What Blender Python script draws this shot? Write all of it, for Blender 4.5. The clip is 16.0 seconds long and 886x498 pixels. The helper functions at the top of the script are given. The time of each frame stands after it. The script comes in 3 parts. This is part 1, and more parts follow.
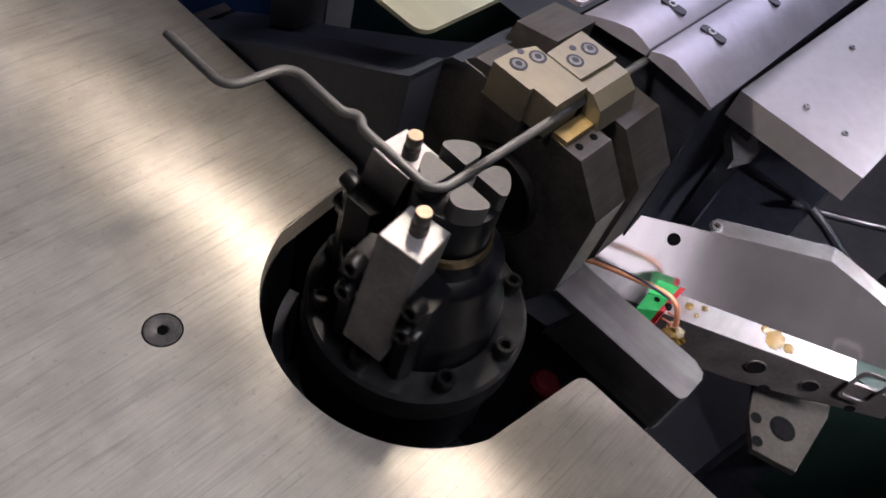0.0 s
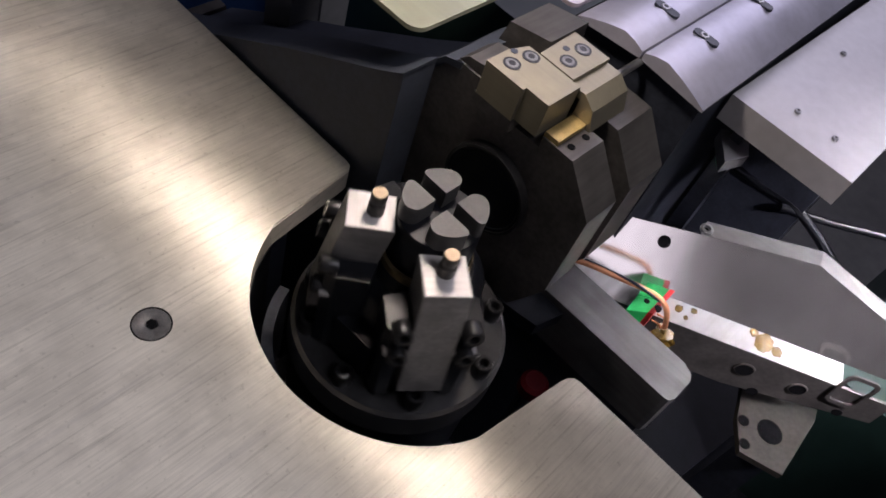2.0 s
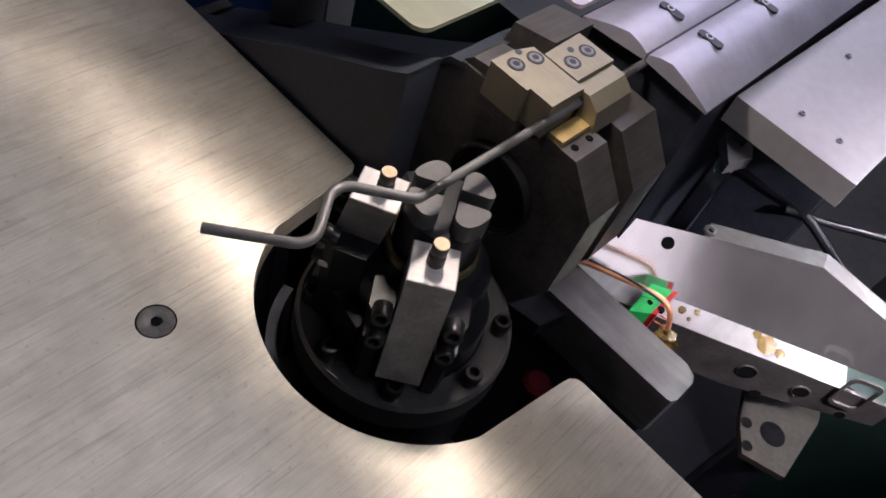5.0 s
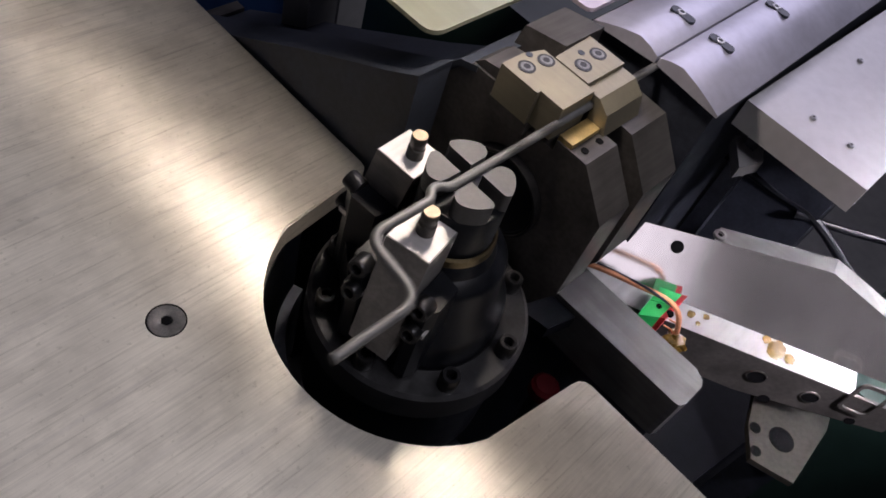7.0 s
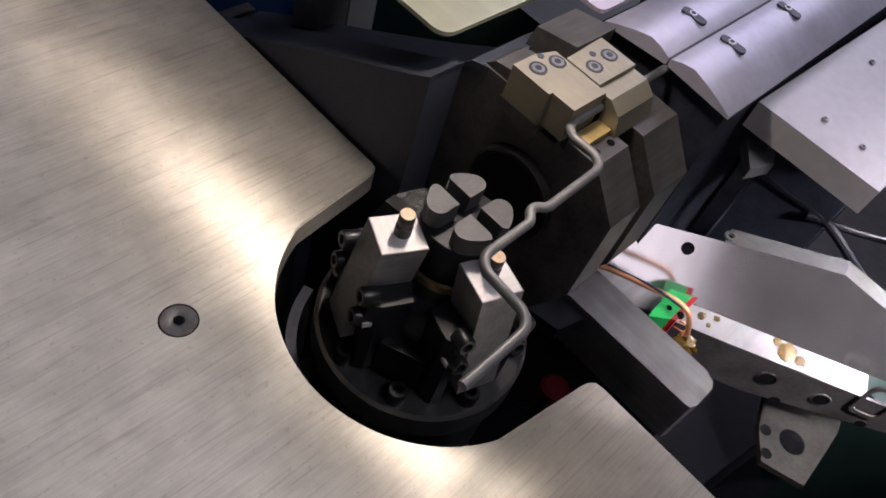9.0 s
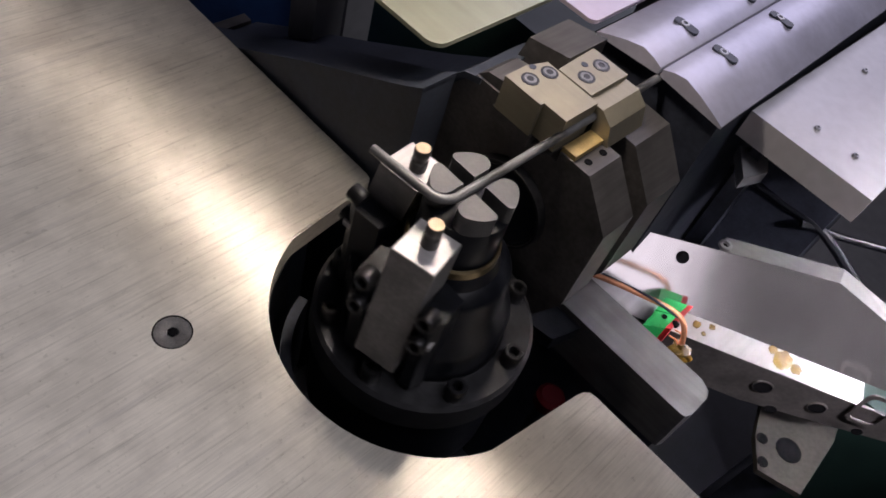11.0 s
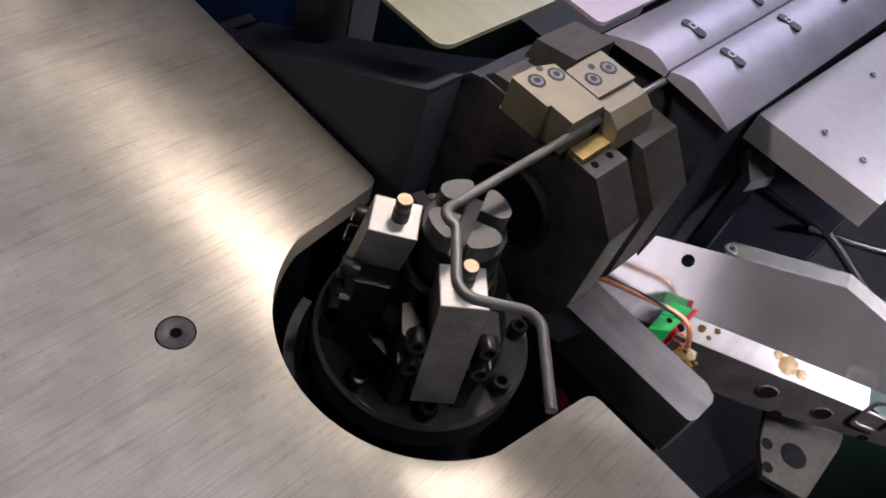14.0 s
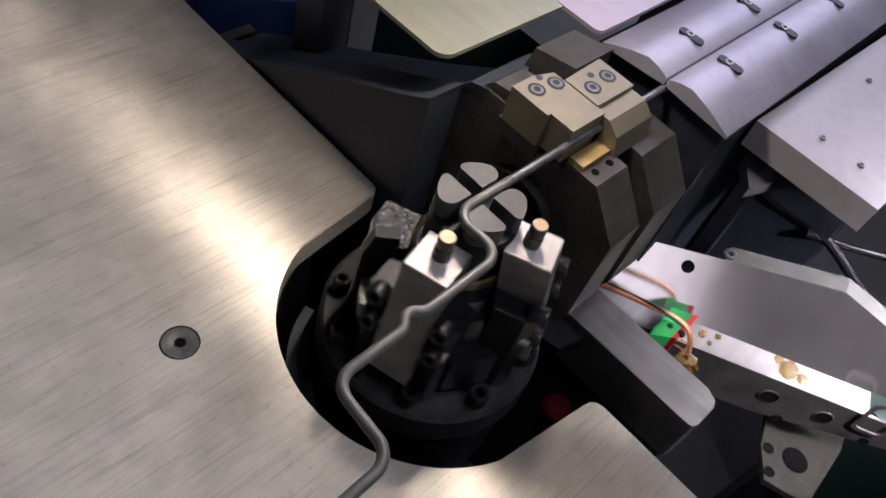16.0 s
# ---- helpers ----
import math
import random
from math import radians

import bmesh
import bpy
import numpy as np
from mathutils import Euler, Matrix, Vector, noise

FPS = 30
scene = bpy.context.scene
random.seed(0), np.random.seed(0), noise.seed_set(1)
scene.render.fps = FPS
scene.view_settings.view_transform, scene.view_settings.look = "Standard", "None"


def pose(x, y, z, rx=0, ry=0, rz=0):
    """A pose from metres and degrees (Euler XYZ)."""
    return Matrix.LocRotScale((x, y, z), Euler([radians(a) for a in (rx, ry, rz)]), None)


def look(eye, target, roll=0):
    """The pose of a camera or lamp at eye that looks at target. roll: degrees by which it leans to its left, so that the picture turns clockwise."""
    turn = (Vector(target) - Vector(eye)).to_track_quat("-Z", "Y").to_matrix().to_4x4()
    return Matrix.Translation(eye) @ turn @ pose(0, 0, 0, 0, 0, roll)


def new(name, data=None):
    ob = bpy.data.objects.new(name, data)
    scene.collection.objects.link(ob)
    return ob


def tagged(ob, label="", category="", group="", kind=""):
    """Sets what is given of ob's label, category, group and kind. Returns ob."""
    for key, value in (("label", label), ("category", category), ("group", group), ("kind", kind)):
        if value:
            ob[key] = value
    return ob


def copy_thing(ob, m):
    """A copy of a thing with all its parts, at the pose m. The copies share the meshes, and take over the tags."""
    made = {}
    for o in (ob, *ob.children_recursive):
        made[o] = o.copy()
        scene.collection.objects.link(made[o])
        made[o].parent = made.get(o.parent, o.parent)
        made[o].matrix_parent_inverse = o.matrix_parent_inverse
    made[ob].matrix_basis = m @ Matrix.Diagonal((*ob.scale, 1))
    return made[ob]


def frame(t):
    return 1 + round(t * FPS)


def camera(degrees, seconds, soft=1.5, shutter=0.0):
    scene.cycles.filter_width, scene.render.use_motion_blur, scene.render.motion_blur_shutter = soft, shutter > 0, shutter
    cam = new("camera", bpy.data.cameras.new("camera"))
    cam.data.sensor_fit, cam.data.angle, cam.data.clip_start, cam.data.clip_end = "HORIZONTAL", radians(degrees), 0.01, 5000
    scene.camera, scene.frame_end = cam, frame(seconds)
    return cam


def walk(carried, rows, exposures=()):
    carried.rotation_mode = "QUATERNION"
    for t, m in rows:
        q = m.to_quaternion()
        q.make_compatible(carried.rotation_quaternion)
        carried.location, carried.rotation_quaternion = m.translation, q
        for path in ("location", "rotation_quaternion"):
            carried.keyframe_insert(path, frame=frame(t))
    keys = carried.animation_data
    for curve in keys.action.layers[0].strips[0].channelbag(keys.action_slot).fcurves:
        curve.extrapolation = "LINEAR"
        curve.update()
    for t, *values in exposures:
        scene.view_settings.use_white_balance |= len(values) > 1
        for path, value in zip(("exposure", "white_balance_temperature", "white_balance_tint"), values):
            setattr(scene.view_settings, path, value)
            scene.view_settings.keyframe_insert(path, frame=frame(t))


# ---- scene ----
cam = camera(58.5, 16.0, 1.7, 0.25)
PATH = [
    (0, (-0.244, -0.133, 0.39), (0.876, 0.466, -1.156), 20.3),
    (0.5, (-0.244, -0.131, 0.392), (0.891, 0.455, -1.147), 20.9),
    (1, (-0.243, -0.135, 0.388), (0.895, 0.459, -1.146), 21.0),
    (1.5, (-0.244, -0.135, 0.388), (0.893, 0.456, -1.148), 21.4),
    (2, (-0.245, -0.135, 0.389), (0.891, 0.453, -1.148), 21.7),
    (2.5, (-0.242, -0.135, 0.389), (0.891, 0.451, -1.152), 21.9),
    (3, (-0.243, -0.137, 0.388), (0.893, 0.455, -1.148), 21.8),
    (3.5, (-0.243, -0.137, 0.39), (0.889, 0.454, -1.149), 21.9),
    (4, (-0.244, -0.136, 0.39), (0.888, 0.456, -1.149), 21.9),
    (6.5, (-0.246, -0.138, 0.391), (0.872, 0.477, -1.149), 21.2),
    (7, (-0.247, -0.137, 0.39), (0.871, 0.481, -1.148), 21.3),
    (7.5, (-0.248, -0.133, 0.388), (0.864, 0.484, -1.155), 21.3),
    (8, (-0.248, -0.135, 0.387), (0.862, 0.492, -1.154), 21.0),
    (8.5, (-0.247, -0.135, 0.387), (0.862, 0.494, -1.153), 20.9),
    (9, (-0.249, -0.136, 0.39), (0.858, 0.497, -1.151), 20.8),
    (11.5, (-0.245, -0.138, 0.393), (0.869, 0.51, -1.137), 20.2),
    (12, (-0.246, -0.137, 0.392), (0.869, 0.512, -1.137), 20.3),
    (12.5, (-0.245, -0.137, 0.391), (0.868, 0.517, -1.137), 20.2),
    (13, (-0.245, -0.135, 0.391), (0.864, 0.517, -1.14), 20.3),
    (13.5, (-0.246, -0.135, 0.391), (0.865, 0.517, -1.139), 20.5),
    (14, (-0.245, -0.136, 0.391), (0.865, 0.517, -1.139), 20.4),
    (14.5, (-0.247, -0.136, 0.391), (0.866, 0.517, -1.137), 20.5),
    (15, (-0.247, -0.135, 0.392), (0.865, 0.518, -1.136), 20.5),
    (15.5, (-0.248, -0.136, 0.393), (0.863, 0.525, -1.133), 20.3),
    (16, (-0.248, -0.135, 0.393), (0.873, 0.526, -1.124), 19.9),
]
walk(cam, [(t, look(eye, target, roll)) for t, eye, target, roll in PATH], [(0.0, 0.05, 6650, 17), (16.0, 0.05, 6650, 17)])

# ---- light ----
world = bpy.data.worlds.new("workshop")
scene.world = world
world.use_nodes = True
bg = world.node_tree.nodes["Background"]
bg.inputs[0].default_value = (0.55, 0.62, 0.75, 1)
bg.inputs[1].default_value = 0.12


def lamp(name, eye, target, watts, size, color, spread=180, size_y=0):
    d = bpy.data.lights.new(name, "AREA")
    d.shape, d.size, d.energy, d.color = "RECTANGLE", size, watts, color
    d.size_y = size_y or size
    d.spread = radians(spread)
    ob = new(name, d)
    ob.matrix_world = look(eye, target)
    return ob


lamp("strip_lamp", (0.066, 0.058, 0.275), (-0.05, 0.02, 0.0), 0.58, 0.022, (1.0, 0.91, 0.80), 180, 0.05)
lamp("machine_lamp", (0.50, -0.38, 0.36), (0.240, -0.18, -0.04), 0.30, 0.06, (0.95, 0.92, 1.0), 40)
lamp("chute_lamp", (0.16, -0.46, 0.42), (0.252, -0.185, -0.04), 0.32, 0.05, (0.96, 0.92, 1.0), 34)
# added cool fill from the side, no source known there
lamp("side_fill", (2.6, 0.7, 1.55), (0.2, 0.0, 0.1), 23.0, 1.8, (0.78, 0.78, 1.0), 180, 1.3)
# added overhead fill, set where its reflection misses the plate
lamp("overhead_fill", (0.2, -1.0, 2.1), (0.1, 0.0, 0), 20.0, 1.2, (0.90, 0.92, 1.0), 180, 0.6)

# unseen panel added for the bright area mirrored in the chute wall
lamp("far_reflection_panel", (-1.80, -1.72, 0.85), (0.2, -0.1, 0.0), 2.0, 0.55, (0.94, 0.88, 1.0), 180, 0.8)


# ---- materials ----
def mat(name, color, rough=0.5, metal=0.0, var=0.25, scale=40.0, bump=0.1, stretch=(1, 1, 1), stain=None, stain_amt=0.3, aniso=0.0, fine=6.0, spec=0.5, stain_scale=0.35, scratch=0.0):
    m = bpy.data.materials.new(name)
    m.use_nodes = True
    nt = m.node_tree
    N, L = nt.nodes, nt.links
    b = N["Principled BSDF"]
    b.inputs["Metallic"].default_value = metal
    b.inputs["Specular IOR Level"].default_value = spec
    tc = N.new("ShaderNodeTexCoord")
    mp = N.new("ShaderNodeMapping")
    mp.inputs["Scale"].default_value = stretch
    L.new(tc.outputs["Object"], mp.inputs["Vector"])
    n1 = N.new("ShaderNodeTexNoise")
    n1.inputs["Scale"].default_value, n1.inputs["Detail"].default_value = scale, 5
    n2 = N.new("ShaderNodeTexNoise")
    n2.inputs["Scale"].default_value, n2.inputs["Detail"].default_value = scale * fine, 3
    L.new(tc.outputs["Object"], n1.inputs["Vector"])
    L.new(mp.outputs[0], n2.inputs["Vector"])
    r1 = N.new("ShaderNodeValToRGB")
    c = np.array(color)
    r1.color_ramp.elements[0].position, r1.color_ramp.elements[1].position = 0.3, 0.7
    r1.color_ramp.elements[0].color = (*(c * (1 - var)), 1)
    r1.color_ramp.elements[1].color = (*np.minimum(c * (1 + var * 0.6), 1), 1)
    L.new(n1.outputs[0], r1.inputs[0])
    mx = N.new("ShaderNodeMix")
    mx.data_type, mx.blend_type = "RGBA", "MULTIPLY"
    mx.inputs[0].default_value = 1.0
    r2 = N.new("ShaderNodeValToRGB")
    r2.color_ramp.elements[0].position, r2.color_ramp.elements[1].position = 0.3, 0.65
    g = 1 - var * 0.8
    r2.color_ramp.elements[0].color = (g, g, g, 1)
    L.new(n2.outputs[0], r2.inputs[0])
    L.new(r1.outputs[0], mx.inputs[6])
    L.new(r2.outputs[0], mx.inputs[7])
    out = mx.outputs[2]
    if stain:
        n3 = N.new("ShaderNodeTexNoise")
        n3.inputs["Scale"].default_value, n3.inputs["Detail"].default_value = scale * stain_scale, 7
        n3.inputs["Roughness"].default_value = 0.65
        L.new(tc.outputs["Object"], n3.inputs["Vector"])
        r3 = N.new("ShaderNodeValToRGB")
        r3.color_ramp.elements[0].position, r3.color_ramp.elements[1].position = 0.48, 0.68
        r3.color_ramp.elements[0].color = (0, 0, 0, 1)
        r3.color_ramp.elements[1].color = (stain_amt, stain_amt, stain_amt, 1)
        L.new(n3.outputs[0], r3.inputs[0])
        m3 = N.new("ShaderNodeMix")
        m3.data_type = "RGBA"
        L.new(r3.outputs[0], m3.inputs[0])
        L.new(out, m3.inputs[6])
        m3.inputs[7].default_value = (*stain, 1)
        out = m3.outputs[2]
    if scratch:
        # long brushed scratches and small dull pits
        mp2 = N.new("ShaderNodeMapping")
        mp2.inputs["Scale"].default_value = (0.035, 1, 1)
        mp2.inputs["Rotation"].default_value = (0, 0, radians(4))
        L.new(tc.outputs["Object"], mp2.inputs["Vector"])
        for vec, sc, lo, hi, dark in ((mp2.outputs[0], 420, 0.56, 0.72, 1 - scratch), (tc.outputs["Object"], 260, 0.62, 0.72, 1 - 0.8 * scratch), (mp2.outputs[0], 150, 0.30, 0.44, 0)):
            n4 = N.new("ShaderNodeTexNoise")
            n4.inputs["Scale"].default_value, n4.inputs["Detail"].default_value = sc, 4
            L.new(vec, n4.inputs["Vector"])
            r4 = N.new("ShaderNodeValToRGB")
            r4.color_ramp.elements[0].position, r4.color_ramp.elements[1].position = lo, hi
            a, z = (1.0, dark) if dark else (1 - 0.5 * scratch, 1.0)
            r4.color_ramp.elements[0].color, r4.color_ramp.elements[1].color = (a, a, a, 1), (z, z, z * 0.98, 1)
            L.new(n4.outputs[0], r4.inputs[0])
            m4 = N.new("ShaderNodeMix")
            m4.data_type, m4.blend_type = "RGBA", "MULTIPLY"
            m4.inputs[0].default_value = 1.0
            L.new(out, m4.inputs[6])
            L.new(r4.outputs[0], m4.inputs[7])
            out = m4.outputs[2]
    L.new(out, b.inputs["Base Color"])
    mr = N.new("ShaderNodeMapRange")
    mr.inputs["To Min"].default_value, mr.inputs["To Max"].default_value = rough * 0.75, min(rough * 1.3, 1)
    L.new(n1.outputs[0], mr.inputs[0])
    L.new(mr.outputs[0], b.inputs["Roughness"])
    if aniso:
        b.inputs["Anisotropic"].default_value = abs(aniso)
        b.inputs["Anisotropic Rotation"].default_value = 0.25 if aniso < 0 else 0.0
        v = N.new("ShaderNodeCombineXYZ")
        v.inputs[0].default_value, v.inputs[1].default_value = 0.998, 0.06
        L.new(v.outputs[0], b.inputs["Tangent"])
    bp = N.new("ShaderNodeBump")
    bp.inputs["Strength"].default_value = bump
    bp.inputs["Distance"].default_value = 0.0006
    L.new(n2.outputs[0], bp.inputs["Height"])
    L.new(bp.outputs[0], b.inputs["Normal"])
    return m


M_PLATE = mat("brushed_steel_plate", (0.68, 0.637, 0.572), 0.41, 0.70, 0.17, 22, 0.20, (0.05, 1, 1), (0.42, 0.39, 0.345), 0.42, -1.0, 34, stain_scale=1.6, scratch=0.22)
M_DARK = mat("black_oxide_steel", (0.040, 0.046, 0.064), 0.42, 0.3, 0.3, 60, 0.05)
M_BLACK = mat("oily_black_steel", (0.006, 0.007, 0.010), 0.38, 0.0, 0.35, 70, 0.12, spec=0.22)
M_ARM = mat("dark_painted_iron", (0.037, 0.044, 0.062), 0.6, 0.1, 0.25, 40, 0.08)
M_PETAL = mat("grey_hardened_steel", (0.066, 0.066, 0.066), 0.55, 0.1, 0.18, 90, 0.12)
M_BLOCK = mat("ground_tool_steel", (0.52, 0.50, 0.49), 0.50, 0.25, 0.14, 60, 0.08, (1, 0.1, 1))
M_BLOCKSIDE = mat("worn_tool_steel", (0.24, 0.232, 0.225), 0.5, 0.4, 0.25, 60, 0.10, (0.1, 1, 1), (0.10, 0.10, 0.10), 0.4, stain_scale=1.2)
M_RING = mat("oily_grey_ring", (0.040, 0.040, 0.043), 0.32, 0.3, 0.3, 90, 0.1, (1, 1, 1), (0.03, 0.03, 0.03), 0.7, stain_scale=0.8)
M_PIN = mat("dark_pin_steel", (0.07, 0.066, 0.06), 0.42, 0.5, 0.2, 120, 0.1)
M_PINTOP = mat("bronze_pin_end", (0.42, 0.31, 0.20), 0.5, 0.3, 0.15, 200, 0.15, (0.15, 1, 1))
M_JAW = mat("straw_tinted_steel", (0.28, 0.25, 0.178), 0.42, 0.65, 0.10, 70, 0.08, (1, 0.1, 1), (0.25, 0.22, 0.17), 0.5)
M_BRASS = mat("oily_brass", (0.20, 0.155, 0.085), 0.35, 0.8, 0.3, 120, 0.1)
M_GOLD = mat("brass_insert", (0.62, 0.46, 0.20), 0.4, 0.8, 0.2, 120, 0.1)
M_OCT = mat("dark_gunmetal", (0.105, 0.098, 0.094), 0.45, 0.55, 0.3, 50, 0.10, (0.08, 1, 1))
M_ALU = mat("violet_tinted_aluminium", (0.54, 0.53, 0.62), 0.42, 0.6, 0.12, 25, 0.06, (1, 1, 1), (0.36, 0.36, 0.46), 0.5)
M_ALUBOX = mat("pale_aluminium", (0.58, 0.565, 0.585), 0.5, 0.5, 0.10, 20, 0.05)
M_WIRE = mat("grey_steel_wire", (0.15, 0.15, 0.148), 0.5, 0.4, 0.2, 150, 0.1)
M_SCREW = mat("zinc_screw", (0.19, 0.19, 0.195), 0.42, 0.6, 0.3, 200, 0.15)
M_BOLT = mat("steel_bolt", (0.36, 0.36, 0.37), 0.3, 0.9, 0.25, 200, 0.1)
M_CAP = mat("black_oxide_screw", (0.026, 0.026, 0.028), 0.30, 0.6, 0.3, 200, 0.1)
# near-black for bores and sockets: the shade inside them is put into the colour
M_HOLE = mat("bore_shade_black", (0.005, 0.005, 0.006), 0.95, 0.0, 0.2, 80, 0.05, spec=0.05)
M_RAIL = mat("worn_grey_rail", (0.17, 0.167, 0.168), 0.5, 0.5, 0.3, 30, 0.12, (1, 0.1, 1), (0.09, 0.09, 0.095), 0.8)
M_CHUTE = mat("stainless_sheet", (0.66, 0.65, 0.64), 0.15, 0.95, 0.12, 14, 0.02, (1, 1, 0.1), (0.45, 0.44, 0.42), 0.35)
M_TRAY = mat("scuffed_stainless", (0.58, 0.57, 0.58), 0.30, 0.85, 0.2, 30, 0.10, (0.1, 1, 1), (0.40, 0.39, 0.37), 0.25)
M_GREEN = mat("green_plastic", (0.006, 0.38, 0.09), 0.4, 0.0, 0.12, 90, 0.04)
M_RED = mat("red_plastic", (0.50, 0.015, 0.02), 0.4, 0.0, 0.15, 90, 0.04)
M_REDDARK = mat("dark_red_plastic", (0.04, 0.001, 0.003), 0.6, 0.0, 0.2, 90, 0.04, spec=0.1)
M_COPPER = mat("copper_tube", (0.80, 0.36, 0.20), 0.35, 0.8, 0.2, 90, 0.05)
M_GREASE = mat("amber_grease", (0.12, 0.07, 0.012), 0.25, 0.0, 0.35, 120, 0.5)
M_WET = mat("wet_grease_dark", (0.016, 0.016, 0.017), 0.22, 0.0, 0.4, 260, 1.0, fine=3.0, spec=0.4)
M_MOUNT = mat("dull_grey_plate", (0.040, 0.037, 0.032), 0.7, 0.0, 0.3, 40, 0.1, spec=0.15)
M_PANEL = mat("pale_yellow_panel", (0.36, 0.37, 0.27), 0.4, 0.6, 0.12, 18, 0.06, (1, 0.1, 1))
M_PINKP = mat("pale_pink_panel", (0.52, 0.45, 0.50), 0.4, 0.6, 0.1, 18, 0.05)
M_BLUE = mat("blue_paint", (0.03, 0.08, 0.24), 0.4, 0.0, 0.2, 12, 0.05)
M_TEAL = mat("dark_green_paint", (0.016, 0.042, 0.035), 0.5, 0.0, 0.25, 10, 0.05)
M_POST = mat("grey_paint", (0.20, 0.20, 0.21), 0.5, 0.0, 0.15, 12, 0.05)
M_WALL = mat("workshop_wall", (0.10, 0.105, 0.11), 0.8, 0.0, 0.2, 2, 0.05)
M_FLOOR = mat("concrete_floor", (0.09, 0.09, 0.09), 0.7, 0.0, 0.25, 5, 0.1)


# ---- building helpers ----
def link(name, bm, material, parent=None, label="", bevel=0.0, smooth=False):
    if bevel:
        es = [e for e in bm.edges if len(e.link_faces) == 2 and e.calc_face_angle(0) > 0.5]
        bmesh.ops.bevel(bm, geom=es, offset=bevel, segments=2, affect="EDGES", clamp_overlap=True)
    bmesh.ops.recalc_face_normals(bm, faces=bm.faces)
    me = bpy.data.meshes.new(name)
    bm.to_mesh(me)
    bm.free()
    if smooth:
        for p in me.polygons:
            p.use_smooth = True
        me.set_sharp_from_angle(angle=radians(35))
    me.materials.append(material)
    ob = new(name, me)
    if parent:
        ob.parent = parent
    if label:
        ob["label"] = label
    return ob


def part(name, bm, material, parent, label="", bevel=0.0, smooth=False):
    return link(name, bm, material, parent, label, bevel, smooth)


def thing(name, label, category, at=(0, 0, 0), group=""):
    ob = new(name)
    ob.empty_display_size = 0.02
    ob.location = at
    return tagged(ob, label, category, group)


def box(x0, x1, y0, y1, z0, z1, bm=None):
    bm = bm or bmesh.new()
    v = [bm.verts.new(c) for c in ((x0, y0, z0), (x1, y0, z0), (x1, y1, z0), (x0, y1, z0), (x0, y0, z1), (x1, y0, z1), (x1, y1, z1), (x0, y1, z1))]
    for f in ((0, 3, 2, 1), (4, 5, 6, 7), (0, 1, 5, 4), (1, 2, 6, 5), (2, 3, 7, 6), (3, 0, 4, 7)):
        bm.faces.new([v[i] for i in f])
    return bm


def prism(pts, lo, hi, axis="z", bm=None):
    """A prism over a closed outline; axis: the way it is drawn out."""
    bm = bm or bmesh.new()
    put = {"z": lambda a, b, h: (a, b, h), "x": lambda a, b, h: (h, a, b), "y": lambda a, b, h: (a, h, b)}[axis]
    lower = [bm.verts.new(put(a, b, lo)) for a, b in pts]
    upper = [bm.verts.new(put(a, b, hi)) for a, b in pts]
    n = len(pts)
    bm.faces.new(lower[::-1])
    bm.faces.new(upper)
    for i in range(n):
        bm.faces.new((lower[i], lower[(i + 1) % n], upper[(i + 1) % n], upper[i]))
    return bm


def lathe(profile, n=48, bm=None, m=None):
    """Turns (radius, height) pairs about z; radius 0 closes the end."""
    bm = bm or bmesh.new()
    rings = []
    for r, z in profile:
        if r <= 1e-6:
            rings.append([bm.verts.new((0, 0, z))])
        else:
            rings.append([bm.verts.new((r * math.cos(2 * math.pi * i / n), r * math.sin(2 * math.pi * i / n), z)) for i in range(n)])
    for a, b in zip(rings, rings[1:]):
        for i in range(n):
            j = (i + 1) % n
            if len(a) == 1 and len(b) == 1:
                continue
            if len(a) == 1:
                bm.faces.new((a[0], b[j], b[i]))
            elif len(b) == 1:
                bm.faces.new((a[i], a[j], b[0]))
            else:
                bm.faces.new((a[i], a[j], b[j], b[i]))
    if m is not None:
        bmesh.ops.transform(bm, matrix=m, verts=[v for ring in rings for v in ring])
    return bm


def tube(points, r, n=12, bm=None):
    """A round bar along a line of points."""
    bm = bm or bmesh.new()
    P = [Vector(p) for p in points]
    rings, up = [], Vector((0.12, 0.23, 1)).normalized()
    for i, p in enumerate(P):
        d = (P[min(i + 1, len(P) - 1)] - P[max(i - 1, 0)]).normalized()
        a = d.cross(up).normalized()
        b = a.cross(d)
        rings.append([bm.verts.new(p + r * (math.cos(2 * math.pi * k / n) * a + math.sin(2 * math.pi * k / n) * b)) for k in range(n)])
    for a, b in zip(rings, rings[1:]):
        for k in range(n):
            bm.faces.new((a[k], a[(k + 1) % n], b[(k + 1) % n], b[k]))
    bm.faces.new(rings[0][::-1])
    bm.faces.new(rings[-1])
    return bm


def smooth_line(pts, n=6):
    """Points on a smooth curve through pts."""
    P = [Vector(p) for p in pts]
    P = [2 * P[0] - P[1]] + P + [2 * P[-1] - P[-2]]
    out = []
    for i in range(1, len(P) - 2):
        a, b, c, d = P[i - 1:i + 3]
        for k in range(n):
            t = k / n
            out.append(0.5 * (2 * b + (c - a) * t + (2 * a - 5 * b + 4 * c - d) * t * t + (3 * b - a - 3 * c + d) * t ** 3))
    return out + [P[-2]]


